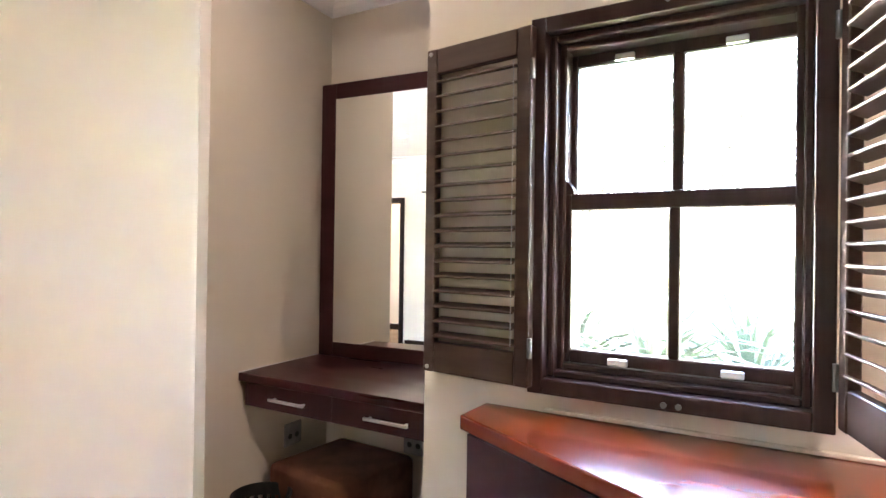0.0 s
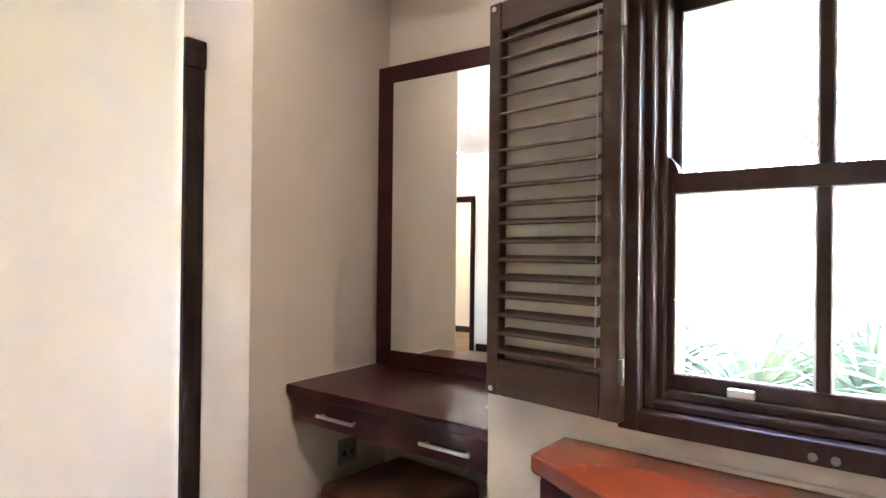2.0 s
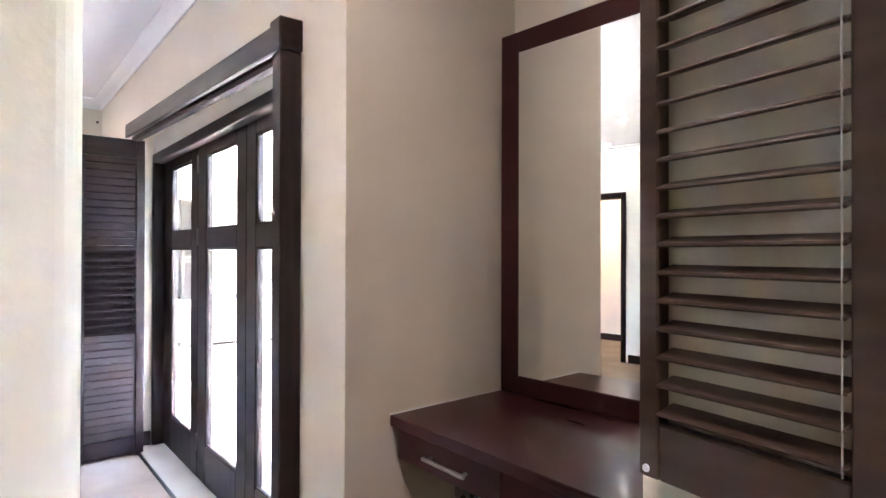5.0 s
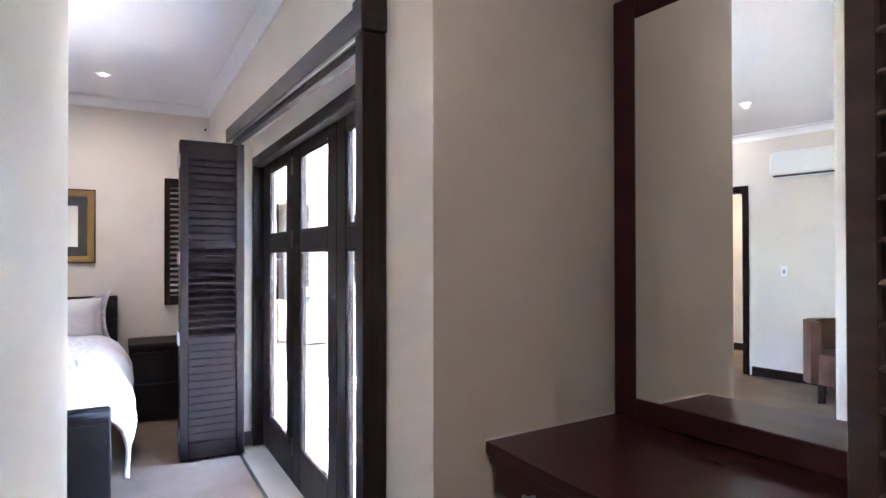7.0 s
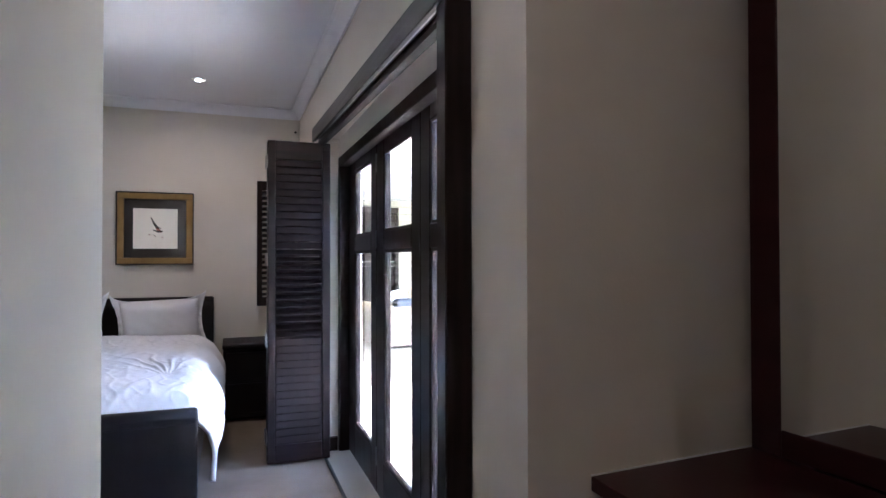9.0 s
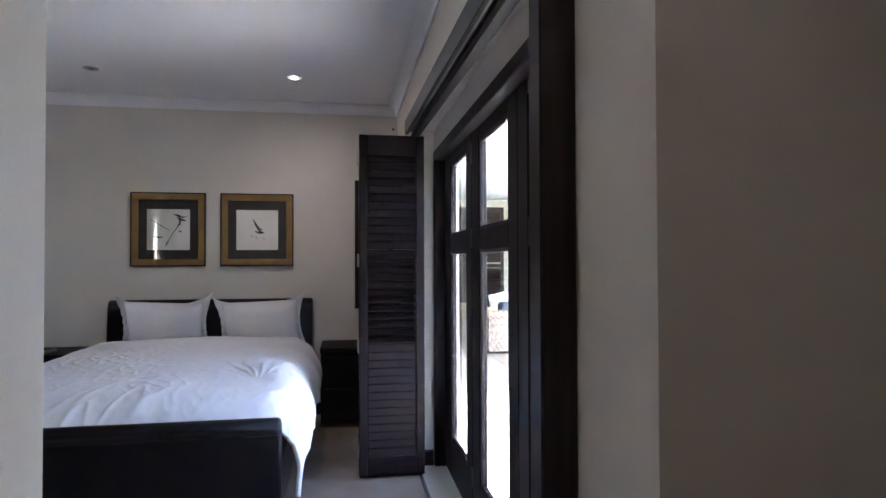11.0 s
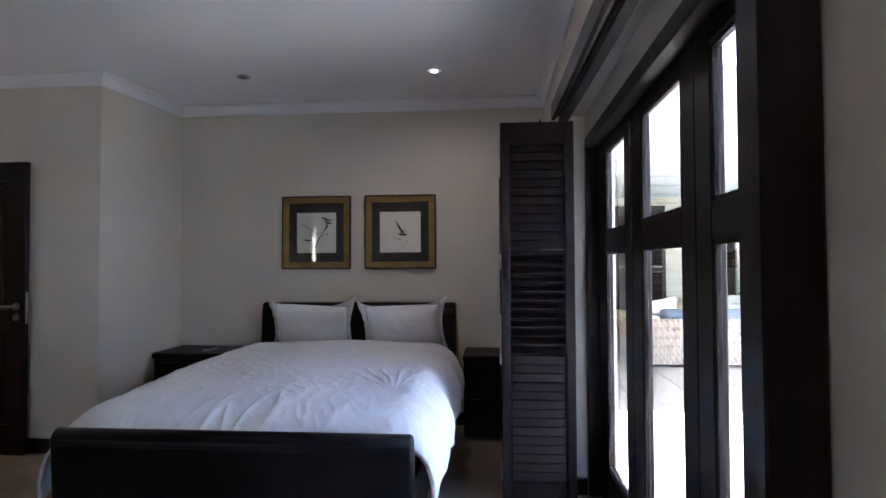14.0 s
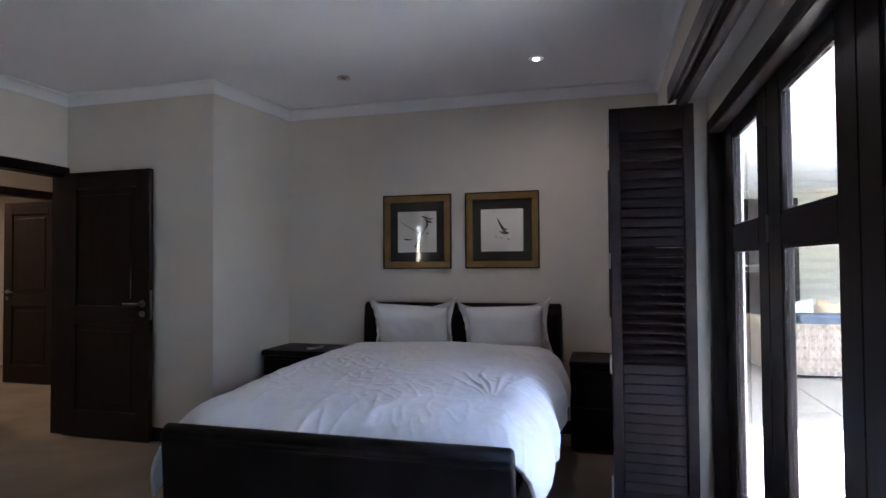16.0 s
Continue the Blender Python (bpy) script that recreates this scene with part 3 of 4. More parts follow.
def rolled(x0, z_top, thick, roll, lean, half):
    """An upholstered board across the bed whose top rolls outwards; x measured along the bed."""
    side = 1 if lean > 0 else -1
    face, back = [], []
    n = 14
    zc = z_top - roll
    for i in range(n + 1):
        z = 0.03 + (zc - 0.03) * i / n
        sweep = lean * (i / n) ** 2.2
        face.append((x0 + sweep, z))
        back.append((x0 + sweep + side * thick, z))
    ring = []
    for q in range(0, 181, 15):
        a = radians(q)
        r = thick / 2
        mid = (face[-1][0] + back[-1][0]) / 2
        ring.append((mid - side * r * math.cos(a), zc + roll * math.sin(a)))
    out = face + ring + back[::-1]
    bm = bmesh.new()
    ys = [-half, -half + 0.012, half - 0.012, half]
    rings = []
    cxm = sum(p[0] for p in out) / len(out)
    for k, y in enumerate(ys):
        inset = 0.010 if k in (0, 3) else 0.0
        rings.append([bm.verts.new((x + (inset if x < cxm else -inset), y, z - (inset if z > z_top - 0.05 else 0))) for x, z in out])
    m = len(out)
    for r, s in zip(rings, rings[1:]):
        for j in range(m):
            bm.faces.new((r[j], r[(j + 1) % m], s[(j + 1) % m], s[j]))
    bm.faces.new(rings[0][::-1]), bm.faces.new(rings[-1])
    bmesh.ops.recalc_face_normals(bm, faces=bm.faces[:])
    return bm


part("footboard", rolled(-3.985 + 5.1, 0.607, 0.085, 0.045, 0.02, 0.782), LEATHER, bed, "rolled dark leather foot board", smooth=True)
for zz, rr in ((0.545, 0.0035), (0.10, 0.003)):
    sm = bmesh.new()
    rod(sm, (-3.862 + 5.1, -0.77, zz), (-3.862 + 5.1, 0.77, zz), rr, n=8)
    part("seam", sm, LEATHER, bed, "stitched leather seam")
part("headboard", rolled(-6.20 + 5.1, 1.0, 0.085, 0.045, -0.04, HB), LEATHER, bed, "rolled dark leather head board", smooth=True)
for s in (-1, 1):
    part("side_rail", B((-6.19 + 5.1, s * 0.745 - 0.02, 0.10, -3.98 + 5.1, s * 0.745 + 0.02, 0.36), bevel=0.01, seg=2), LEATHER, bed)
part("mattress", B((-6.17 + 5.1, -0.70, 0.36, -4.05 + 5.1, 0.70, 0.52), bevel=0.05, seg=3), LINEN, bed)


def duvet():
    """A puffed cover: rounded over the sides, tucked in below, gathered where it meets the foot board."""
    bm = bmesh.new()
    nx, ny = 340, 340
    x0, x1 = -5.93, -4.0
    grid = []
    for i in range(nx + 1):
        u = i / nx
        x = x0 + (x1 - x0) * u
        row = []
        for j in range(ny + 1):
            s = -1.10 + 2.20 * j / ny
            sign = 1 if s > 0 else -1
            flat, r = 0.64, 0.235
            over = max(0.0, abs(s) - flat)
            ang = min(over / r, 1.75)
            y = sign * (min(abs(s), flat) + r * math.sin(ang)) - (0.05 * u * min(1.0, over * 4) if s < 0 else 0.0)
            drop = r * (1 - math.cos(ang))
            rest = max(0.0, over - 1.75 * r)
            drop += rest * 0.95
            y -= sign * rest * (0.10 + 0.22 * noise.noise(Vector((x * 2.2, sign * 3, 0))))
            z = 0.715 + 0.045 * max(0.0, 1 - (s / 0.9) ** 2) * math.sin(math.pi * min(1.0, 0.12 + u * 0.88)) ** 0.6 - drop - 0.055 * u ** 1.5
            head = max(0.0, 1 - u * 16)
            foot = max(0.0, (u - 0.88) / 0.12)
            z -= 0.04 * head ** 2 + 0.10 * foot ** 2.4
            p = Vector((x, s, 0))
            w = 0.012 * noise.noise(p * 1.5) + 0.008 * noise.noise(p * 3.4 + Vector((3, 1, 0)))
            # shallow pulls that run along and across the cover
            c = abs(noise.noise(Vector((x * 1.6 + s * 2.4, s * 1.2 - x * 2.2, 4))))
            w += 0.0025 * max(0.0, 1 - c * 6) ** 2
            # a crumpled patch: long ridges that fan out towards the pillows from one pinched spot
            dx, ds = x + 4.40, s - 0.60
            rad = math.hypot(dx, ds)
            if rad < 1.25:
                th = math.atan2(-ds, -dx) + 0.35 * rad * noise.noise(Vector((dx * 3, ds * 3, 2)))
                ridge = max(0.0, math.sin(24 * th + 1.2 + 2.6 * noise.noise(Vector((dx * 5, ds * 7, 9))))) ** 1.6
                spread = math.exp(-((th - 0.30) / 0.45) ** 2)
                long = min(1.0, rad / 0.16) * math.exp(-(rad / 0.36) ** 2)
                w += 0.021 * ridge * spread * long - 0.018 * math.exp(-(rad / 0.10) ** 2)
            # fine cotton crumples, stronger in some places than in others
            rough_ = max(0.0, noise.noise(Vector((x * 2.1, s * 2.1, 12))) + 0.32)
            fold = 1 - abs(noise.noise(Vector((x * 7 + 2 * s, s * 12 - 3 * x, 21)))) * 4
            w += rough_ * 0.007 * max(0.0, fold) ** 2 + 0.0015 * noise.noise(p * 22)
            # slanting gathers that start at the foot board and fade up the bed
            g = min(1.0, max(0.0, (u - 0.68) / 0.28))
            slant = s * 23 + (x + 4.0) * 11 + 3.5 * noise.noise(Vector((s * 2.3, x * 2.0, 5)))
            lively = max(0.0, 0.25 + 1.6 * noise.noise(Vector((s * 3.1, x * 1.1, 8))))
            w += 0.013 * g * lively * max(0.0, math.sin(slant)) ** 4
            crisp = 1 - abs(noise.noise(Vector((s * 8 + x * 2.2, x * 1.7, 17)))) * 5
            w += 0.009 * g * (0.3 + lively) * max(0.0, crisp) ** 2
            low = min(1.0, rest * 5)
            hang = 0.018 * math.sin(x * 13 + 3 * noise.noise(Vector((x * 2, sign, 1)))) * min(1.0, over * 3)
            ragged = 0.05 * noise.noise(Vector((x * 2.6, sign * 7, 3))) * low
            tip = 0.06 * max(0.0, u - 0.86) / 0.14 * low * (1 if s > 0 else 0.4)
            row.append(bm.verts.new((x, y + hang, max(0.16, z + w - ragged - tip))))
        grid.append(row)
    for i in range(nx):
        for j in range(ny):
            bm.faces.new((grid[i][j], grid[i + 1][j], grid[i + 1][j + 1], grid[i][j + 1]))
    hems = []
    for j in (0, ny):
        hem = bmesh.new()
        line = [grid[i][j].co.copy() for i in range(0, nx + 1, 4)]
        for a, b in zip(line, line[1:]):
            rod(hem, a, b, 0.004, n=6)
        hems.append(hem)
    return bm, hems


cover, hems = duvet()
dv = new("duvet", mesh("duvet", cover, LINEN, True))
dv.location = (0, 0.285, 0)
sol = dv.modifiers.new("thickness", "SOLIDIFY")
sol.thickness, sol.offset = 0.02, -1
tagged(dv, "rumpled white cotton duvet hanging over the sides of the bed", "duvet")
for hem in hems:
    part("hem", hem, LINEN, dv, "stitched cotton hem", smooth=True)


def pillow(w, h, d, ears=(1, 1, 1, 1)):
    body, flange = bmesh.new(), bmesh.new()
    n, m = 34, 24
    for bm, side in ((body, 1), (body, -1)):
        g = []
        for i in range(n + 1):
            row = []
            for j in range(m + 1):
                u, v = -1 + 2 * i / n, -1 + 2 * j / m
                t = (max(0, 1 - u ** 4) * max(0, 1 - v ** 4)) ** 0.5
                k = 1 - 0.05 * (1 - u * u) - 0.0
                wr = 0.006 * noise.noise(Vector((u * 3, v * 3, side * 4))) + 0.004 * noise.noise(Vector((u * 8, v * 7, side)))
                row.append(bm.verts.new((u * w / 2 * (1 - 0.04 * (1 - v * v)), side * (t * d / 2 + wr * t), v * h / 2 * k)))
            g.append(row)
        for i in range(n):
            for j in range(m):
                f = (g[i][j], g[i + 1][j], g[i + 1][j + 1], g[i][j + 1])
                bm.faces.new(f if side < 0 else f[::-1])
    bmesh.ops.remove_doubles(body, verts=body.verts[:], dist=0.0004)
    k = 48
    ring = []
    for i in range(4 * k):
        q, f = i // k, (i % k) / k
        a = -1 + 2 * f
        u, v = ((a, -1), (1, a), (-a, 1), (-1, -a))[q]
        wob = 0.008 * math.sin(i * 0.7) + 0.006 * noise.noise(Vector((u * 5, v * 5, 1)))
        ux, vz_ = u * w / 2 * (1 - 0.04 * (1 - v * v)), v * h / 2 * (1 - 0.05 * (1 - u * u))
        corner = 1 + 0.6 * (abs(u * v)) ** 3
        ear = ears[(u > 0) + 2 * (v > 0)] * abs(u * v) ** 3
        bx, bz = ux * 0.97, vz_ * 0.97
        ux, vz_ = ux + 0.012 * u * ear, vz_ + 0.030 * v * ear
        ring.append((flange.verts.new((bx, 0, bz)), flange.verts.new((ux + 0.030 * u * corner * (1 if abs(u) > 0.99 else abs(u) ** 6), wob * max(0.0, abs(u) * 4 - 3), vz_ + (-0.006 + 0.036 * abs(u) ** 20) * v * (1 if abs(v) > 0.99 else abs(v) ** 6)))))
    for i in range(4 * k):
        a, b = ring[i], ring[(i + 1) % (4 * k)]
        flange.faces.new((a[0], b[0], b[1], a[1]))
    return body, flange


for y, roll, ears in ((-0.025, -2.5, (0.4, 0.4, 2.4, 0.7)), (0.690, 2.0, (0.8, 0.4, 1.3, 1.0))):
    p = thing("pillow", -5.985, y, 0.735, "plump white pillow with a flanged edge, leaning on the head board", "pillow", group="pillows on the bed")
    p.matrix_world = pose(-6.005, y, 0.825, 0, 0, -90) @ pose(0, 0, 0, -22, roll, 0)
    b, f = pillow(0.565, 0.37, 0.19, ears)
    part("cushion", b, LINEN, p, smooth=True)
    fl = part("flange", f, LINEN, p, "flat stitched border", smooth=True)
    fl.modifiers.new("thickness", "SOLIDIFY").thickness = 0.003


# ---------------------------------------------------------------- bedside tables
def bedside(y0, y1, label):
    n = thing("bedside_table", -6.11, (y0 + y1) / 2, 0, label, "bedside table", group="bedside tables")
    h = (y1 - y0) / 2
    part("body", B((-0.215, -h + 0.006, 0.03, 0.205, h - 0.006, 0.585), bevel=0.015, seg=3), LEATHER, n)
    part("top", B((-0.22, -h, 0.5855, 0.232, h, 0.632), bevel=0.014, seg=3), LEATHER, n)
    for z0, z1 in ((0.07, 0.31), (0.325, 0.56)):
        d = part("drawer_front", B((0.2052, -h + 0.03, z0, 0.222, h - 0.03, z1), bevel=0.006, seg=2), LEATHER, n)
        bm = bmesh.new()
        rod(bm, (0.222, h * 0.45, (z0 + z1) / 2), (0.245, h * 0.45, (z0 + z1) / 2), 0.012, 0.014, n=14)
        part("knob", bm, STEEL, d, "small round metal knob")
    return n


bedside(1.15, 1.70, "dark leather bedside table with two drawers, beside the bed")
bedside(-1.265, -0.60, "dark leather bedside table with two drawers, in the corner")
rem = thing("remote_control", -6.02, -0.86, 0.632, "small grey remote control lying on the bedside table", "remote control", turn=70)
part("case", B((-0.02, -0.075, 0.001, 0.02, 0.075, 0.02), bevel=0.006, seg=2), GREY_PLASTIC, rem)
for i in range(5):
    for j in range(2):
        part("button", B((-0.012 + 0.014 * j, -0.05 + 0.02 * i, 0.0195, -0.002 + 0.014 * j, -0.04 + 0.02 * i, 0.0225), bevel=0.001), BLACK, rem)


# ---------------------------------------------------------------- pictures
def picture(y0, y1, strokes, label):
    p = thing("framed_picture", XB, (y0 + y1) / 2, 1.28, label, "picture", turn=90, group="pictures over the bed")
    w, h, f = y1 - y0, 0.592, 0.05
    for q in ((-w / 2, 0, w / 2, f), (-w / 2, h - f, w / 2, h), (-w / 2, f, -w / 2 + f, h - f), (w / 2 - f, f, w / 2, h - f)):
        part("frame_side", B((q[0], -0.024, q[1], q[2], -0.002, q[3]), bevel=0.005, seg=2), GOLD, p, "gilt wooden moulding")
    part("outer_edge", B((-w / 2 - 0.009, -0.03, -0.009, w / 2 + 0.009, -0.001, 0.0005), (-w / 2 - 0.009, -0.03, h - 0.0005, w / 2 + 0.009, -0.001, h + 0.009), (-w / 2 - 0.009, -0.03, 0, -w / 2, -0.001, h), (w / 2, -0.03, 0, w / 2 + 0.009, -0.001, h), bevel=0.002), WENGE, p)
    part("mount", B((-w / 2 + f, -0.012, f, w / 2 - f, -0.006, h - f)), MOUNT, p, "dark brown mount board")
    a, z0, z1 = w * 0.288, h * 0.22, h * 0.775
    part("paper", B((-a, -0.0135, z0, a, -0.0122, z1)), PAPER, p, "white paper sheet")
    part("border_line", B((-a - 0.004, -0.013, z0 - 0.004, a + 0.004, -0.0123, z0), (-a - 0.004, -0.013, z1, a + 0.004, -0.0123, z1 + 0.004), (-a - 0.004, -0.013, z0, -a, -0.0123, z1), (a, -0.013, z0, a + 0.004, -0.0123, z1)), PAPER, p)
    for k, (mat, pts) in enumerate(strokes):
        bm = bmesh.new()
        for (xa, za, wa), (xb, zb, wb) in zip(pts, pts[1:]):
            d = Vector((xb - xa, zb - za)).normalized()
            n = Vector((-d.y, d.x))
            q = [(xa + n.x * wa, za + n.y * wa), (xa - n.x * wa, za - n.y * wa), (xb - n.x * wb, zb - n.y * wb), (xb + n.x * wb, zb + n.y * wb)]
            bm.faces.new([bm.verts.new((x * a, -0.0138 - 0.0001 * k, z0 + (z + 1) / 2 * (z1 - z0))) for x, z in q])
        part("brush_stroke", bm, mat, p, "abstract ink brush stroke")
    g = part("glass", B((-w / 2 + f - 0.003, -0.0185, f - 0.003, w / 2 - f + 0.003, -0.0165, h - f + 0.003)), PICTURE_GLASS, p, "clear picture glass")
    g.visible_shadow = False


picture(-0.374, 0.192, [(INK, ((0.22, 0.78, 0.012), (0.45, 0.72, 0.05), (0.62, 0.62, 0.035), (0.86, 0.66, 0.015))), (INK, ((0.40, 0.62, 0.02), (0.60, 0.50, 0.06), (0.82, 0.46, 0.02))), (INK, ((0.52, 0.50, 0.03), (0.55, 0.30, 0.05), (0.42, 0.18, 0.02))), (INK, ((-0.88, 0.52, 0.008), (-0.35, 0.20, 0.014), (0.10, -0.08, 0.01))), (INK, ((-0.70, -0.34, 0.03), (-0.45, -0.40, 0.035), (-0.25, -0.36, 0.012))), (INK, ((0.48, 0.20, 0.015), (0.20, -0.20, 0.018), (-0.05, -0.62, 0.012))), (INK, ((0.02, -0.55, 0.02), (-0.12, -0.78, 0.03))), (INK, ((0.50, -0.05, 0.03), (0.62, -0.12, 0.02)))],
        "square framed brush drawing of dark twigs in a gilt frame")
picture(0.328, 0.903, [(INK, ((-0.22, 0.58, 0.015), (-0.06, 0.25, 0.055), (0.10, 0.0, 0.06), (0.22, -0.14, 0.02))), (RUST, ((0.02, 0.02, 0.03), (0.16, -0.10, 0.07), (0.28, -0.20, 0.02))), (INK, ((-0.12, -0.06, 0.02), (0.12, -0.16, 0.05), (0.34, -0.12, 0.025))), (INK, ((0.08, 0.08, 0.02), (0.26, 0.02, 0.03))), (RUST, ((-0.32, -0.28, 0.02), (-0.24, -0.34, 0.025))), (INK, ((-0.10, -0.30, 0.012), (0.02, -0.42, 0.02))), (RUST, ((0.28, -0.42, 0.02), (0.36, -0.47, 0.02)))],
        "framed drawing of a small dark shape in a gilt frame")

# ---------------------------------------------------------------- shuttered window beside the bed
ws = thing("wall_shutter", XB, 1.43, 0.90, "dark louvred shutter leaf standing against the wall by the bed", "shutter", turn=90)
louvred(ws, 0.33, 1.11, 0.03, 20, -28, WENGE_H, bottom=0.08, top=0.08, stile=0.045)
for c in ws.children:
    c.location.y -= 0.034
dot = thing("alarm_sensor", XB, 1.765, 2.47, "tiny dark sensor on the wall", "sensor")
bm = bmesh.new()
rod(bm, (0.0005, 0, 0), (0.012, 0, 0), 0.011, 0.009, n=14)
part("cap", bm, BLACK, dot)


# ---------------------------------------------------------------- downlights
def downlight(x, y, lit, watts=0, z=CEIL, colour=(1.0, 0.81, 0.62)):
    d = thing("downlight", x, y, z, "recessed round ceiling downlight, " + ("switched on" if lit else "switched off"), "downlight", group="downlights")
    bm = bmesh.new()
    N = 28
    prof = [(0.050, -0.0005), (0.047, -0.006), (0.030, -0.007), (0.021, -0.003)]
    g = [[bm.verts.new((r * math.cos(2 * math.pi * i / N), r * math.sin(2 * math.pi * i / N), q)) for i in range(N)] for r, q in prof]
    for a, b in zip(g, g[1:]):
        for i in range(N):
            bm.faces.new((a[i], a[(i + 1) % N], b[(i + 1) % N], b[i]))
    part("bezel", bm, CHROME, d, "chrome bezel", smooth=True)
    bm = bmesh.new()
    rod(bm, (0, 0, -0.0006), (0, 0, -0.0045), 0.021, 0.020, n=24)
    part("lens", bm, GLOW if lit else BLACK, d, "glowing lens" if lit else "dark lens")
    if lit:
        bulb(x, y, z - 0.015, watts, colour)


downlight(-5.58, 0.98, True, 0.55)
downlight(-5.58, -0.40, False)
downlight(-3.41, -1.32, True, 0.04)
downlight(-4.20, -2.45, True, 0.02)
# Next two are unseen, added to light the dressing room and the alcove.
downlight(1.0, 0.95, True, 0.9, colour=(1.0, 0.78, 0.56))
downlight(-1.45, 1.42, True, 0.13, colour=(1.0, 0.76, 0.52))
downlight(-5.3, -3.5, True, 2.2, colour=(1.0, 0.74, 0.45))
downlight(-6.5, -5.4, True, 4.0, colour=(1.0, 0.74, 0.45))


# ---------------------------------------------------------------- doors
def door_leaf(name, x, y, turn, label, width=0.813):
    """A two-panel door leaf, hinged at its origin, along its own x."""
    d = thing(name, x, y, 0.008, label, "door", turn=turn)
    h, t, s = 2.03, 0.04, 0.12
    part("stile", B((0, -t / 2, 0, s, t / 2, h), bevel=0.002), WENGE, d)
    part("stile", B((width - s, -t / 2, 0, width, t / 2, h), bevel=0.002), WENGE, d)
    for z0, z1 in ((0, 0.2), (0.86, 1.0), (h - 0.13, h)):
        part("rail", B((s, -t / 2, z0, width - s, t / 2, z1), bevel=0.002), WENGE_H, d)
    for z0, z1 in ((0.2, 0.86), (1.0, h - 0.13)):
        bm = B((s, -0.008, z0, width - s, 0.008, z1), (s + 0.05, -0.015, z0 + 0.05, width - s - 0.05, 0.015, z1 - 0.05), bevel=0.006)
        part("panel", bm, WENGE, d, "raised panel")
    for side in (-1, 1):
        bm = bmesh.new()
        rod(bm, (width - 0.06, side * t / 2, 1.02), (width - 0.06, side * (t / 2 + 0.008), 1.02), 0.026, n=18)
        rod(bm, (width - 0.06, side * (t / 2 + 0.008), 1.02), (width - 0.06, side * (t / 2 + 0.05), 1.02), 0.010, n=12)
        rod(bm, (width - 0.055, side * (t / 2 + 0.048), 1.02), (width - 0.19, side * (t / 2 + 0.048), 1.02), 0.009, n=12)
        part("lever_handle", bm, AGED, d, "polished lever handle")
        bm = bmesh.new()
        rod(bm, (width - 0.06, side * t / 2, 0.945), (width - 0.06, side * (t / 2 + 0.007), 0.945), 0.024, n=18)
        part("keyhole_rose", bm, AGED, d, "round polished keyhole rose")
    part("lock_plate", B((width - 0.0005, -0.011, 0.9, width + 0.0015, 0.011, 1.12)), STEEL, d, "steel lock plate")
    return d


def door_frame(name, x0, x1, y0, y1, top, label):
    f = tagged(new(name), label, "door frame", kind="structure")
    part("jamb", B((x0, y0 - 0.012, 0.001, x0 + 0.03, y1 + 0.012, top - 0.03), bevel=0.002), WENGE, f)
    part("jamb", B((x1 - 0.03, y0 - 0.012, 0.001, x1, y1 + 0.012, top - 0.03), bevel=0.002), WENGE, f)
    part("head", B((x0, y0 - 0.012, top - 0.03, x1, y1 + 0.012, top), bevel=0.002), WENGE_H, f)
    for y in (y0 - 0.026, y1 + 0.012):
        part("architrave", B((x0 - 0.045, y, 0.001, x0 + 0.012, y + 0.014, top + 0.045), (x1 - 0.012, y, 0.001, x1 + 0.045, y + 0.014, top + 0.045), (x0 + 0.012, y, top - 0.012, x1 - 0.012, y + 0.014, top + 0.045), bevel=0.003), WENGE, f)
    return f


door_frame("door_frame_2", HX0 + 0.001, HX1 - 0.001, YD - 0.10, YD, HZ - 0.001, "dark-stained wooden frame of the bedroom doorway")
door_frame("door_frame_3", -6.949, -5.901, HY - 0.12, HY, 2.058, "dark-stained wooden frame of the doorway across the passage")
door_leaf("door_2", HX0 + 0.045, YD + 0.045, 89, "dark-stained panelled bedroom door, open against the wall")
door_leaf("door_3", -6.90, HY - 0.16, -90, "dark-stained panelled door across the passage, open", 0.76)

# ---------------------------------------------------------------- air conditioner, switch, armchair
ac = thing("air_conditioner", -3.36, YD, 2.12, "white wall-mounted air conditioner over the armchair", "air conditioner", turn=180)
part("casing", B((-0.42, -0.19, 0.03, 0.42, -0.002, 0.28), bevel=0.03, seg=4), PLASTIC, ac)
part("flap", B((-0.38, -0.17, 0.004, 0.38, -0.06, 0.014), bevel=0.003), PLASTIC, ac)
part("outlet_slot", B((-0.38, -0.18, 0.018, 0.38, -0.05, 0.034)), BLACK, ac, "dark air outlet slot")
sw = thing("light_switch", -3.71, YD, 1.15, "white light switch plate on the wall", "switch", turn=180)
part("plate", B((-0.035, -0.008, -0.055, 0.035, -0.0005, 0.055), bevel=0.003), PLASTIC, sw)
part("rocker", B((-0.012, -0.012, -0.02, 0.012, -0.0075, 0.02), bevel=0.002), GREY_PLASTIC, sw)

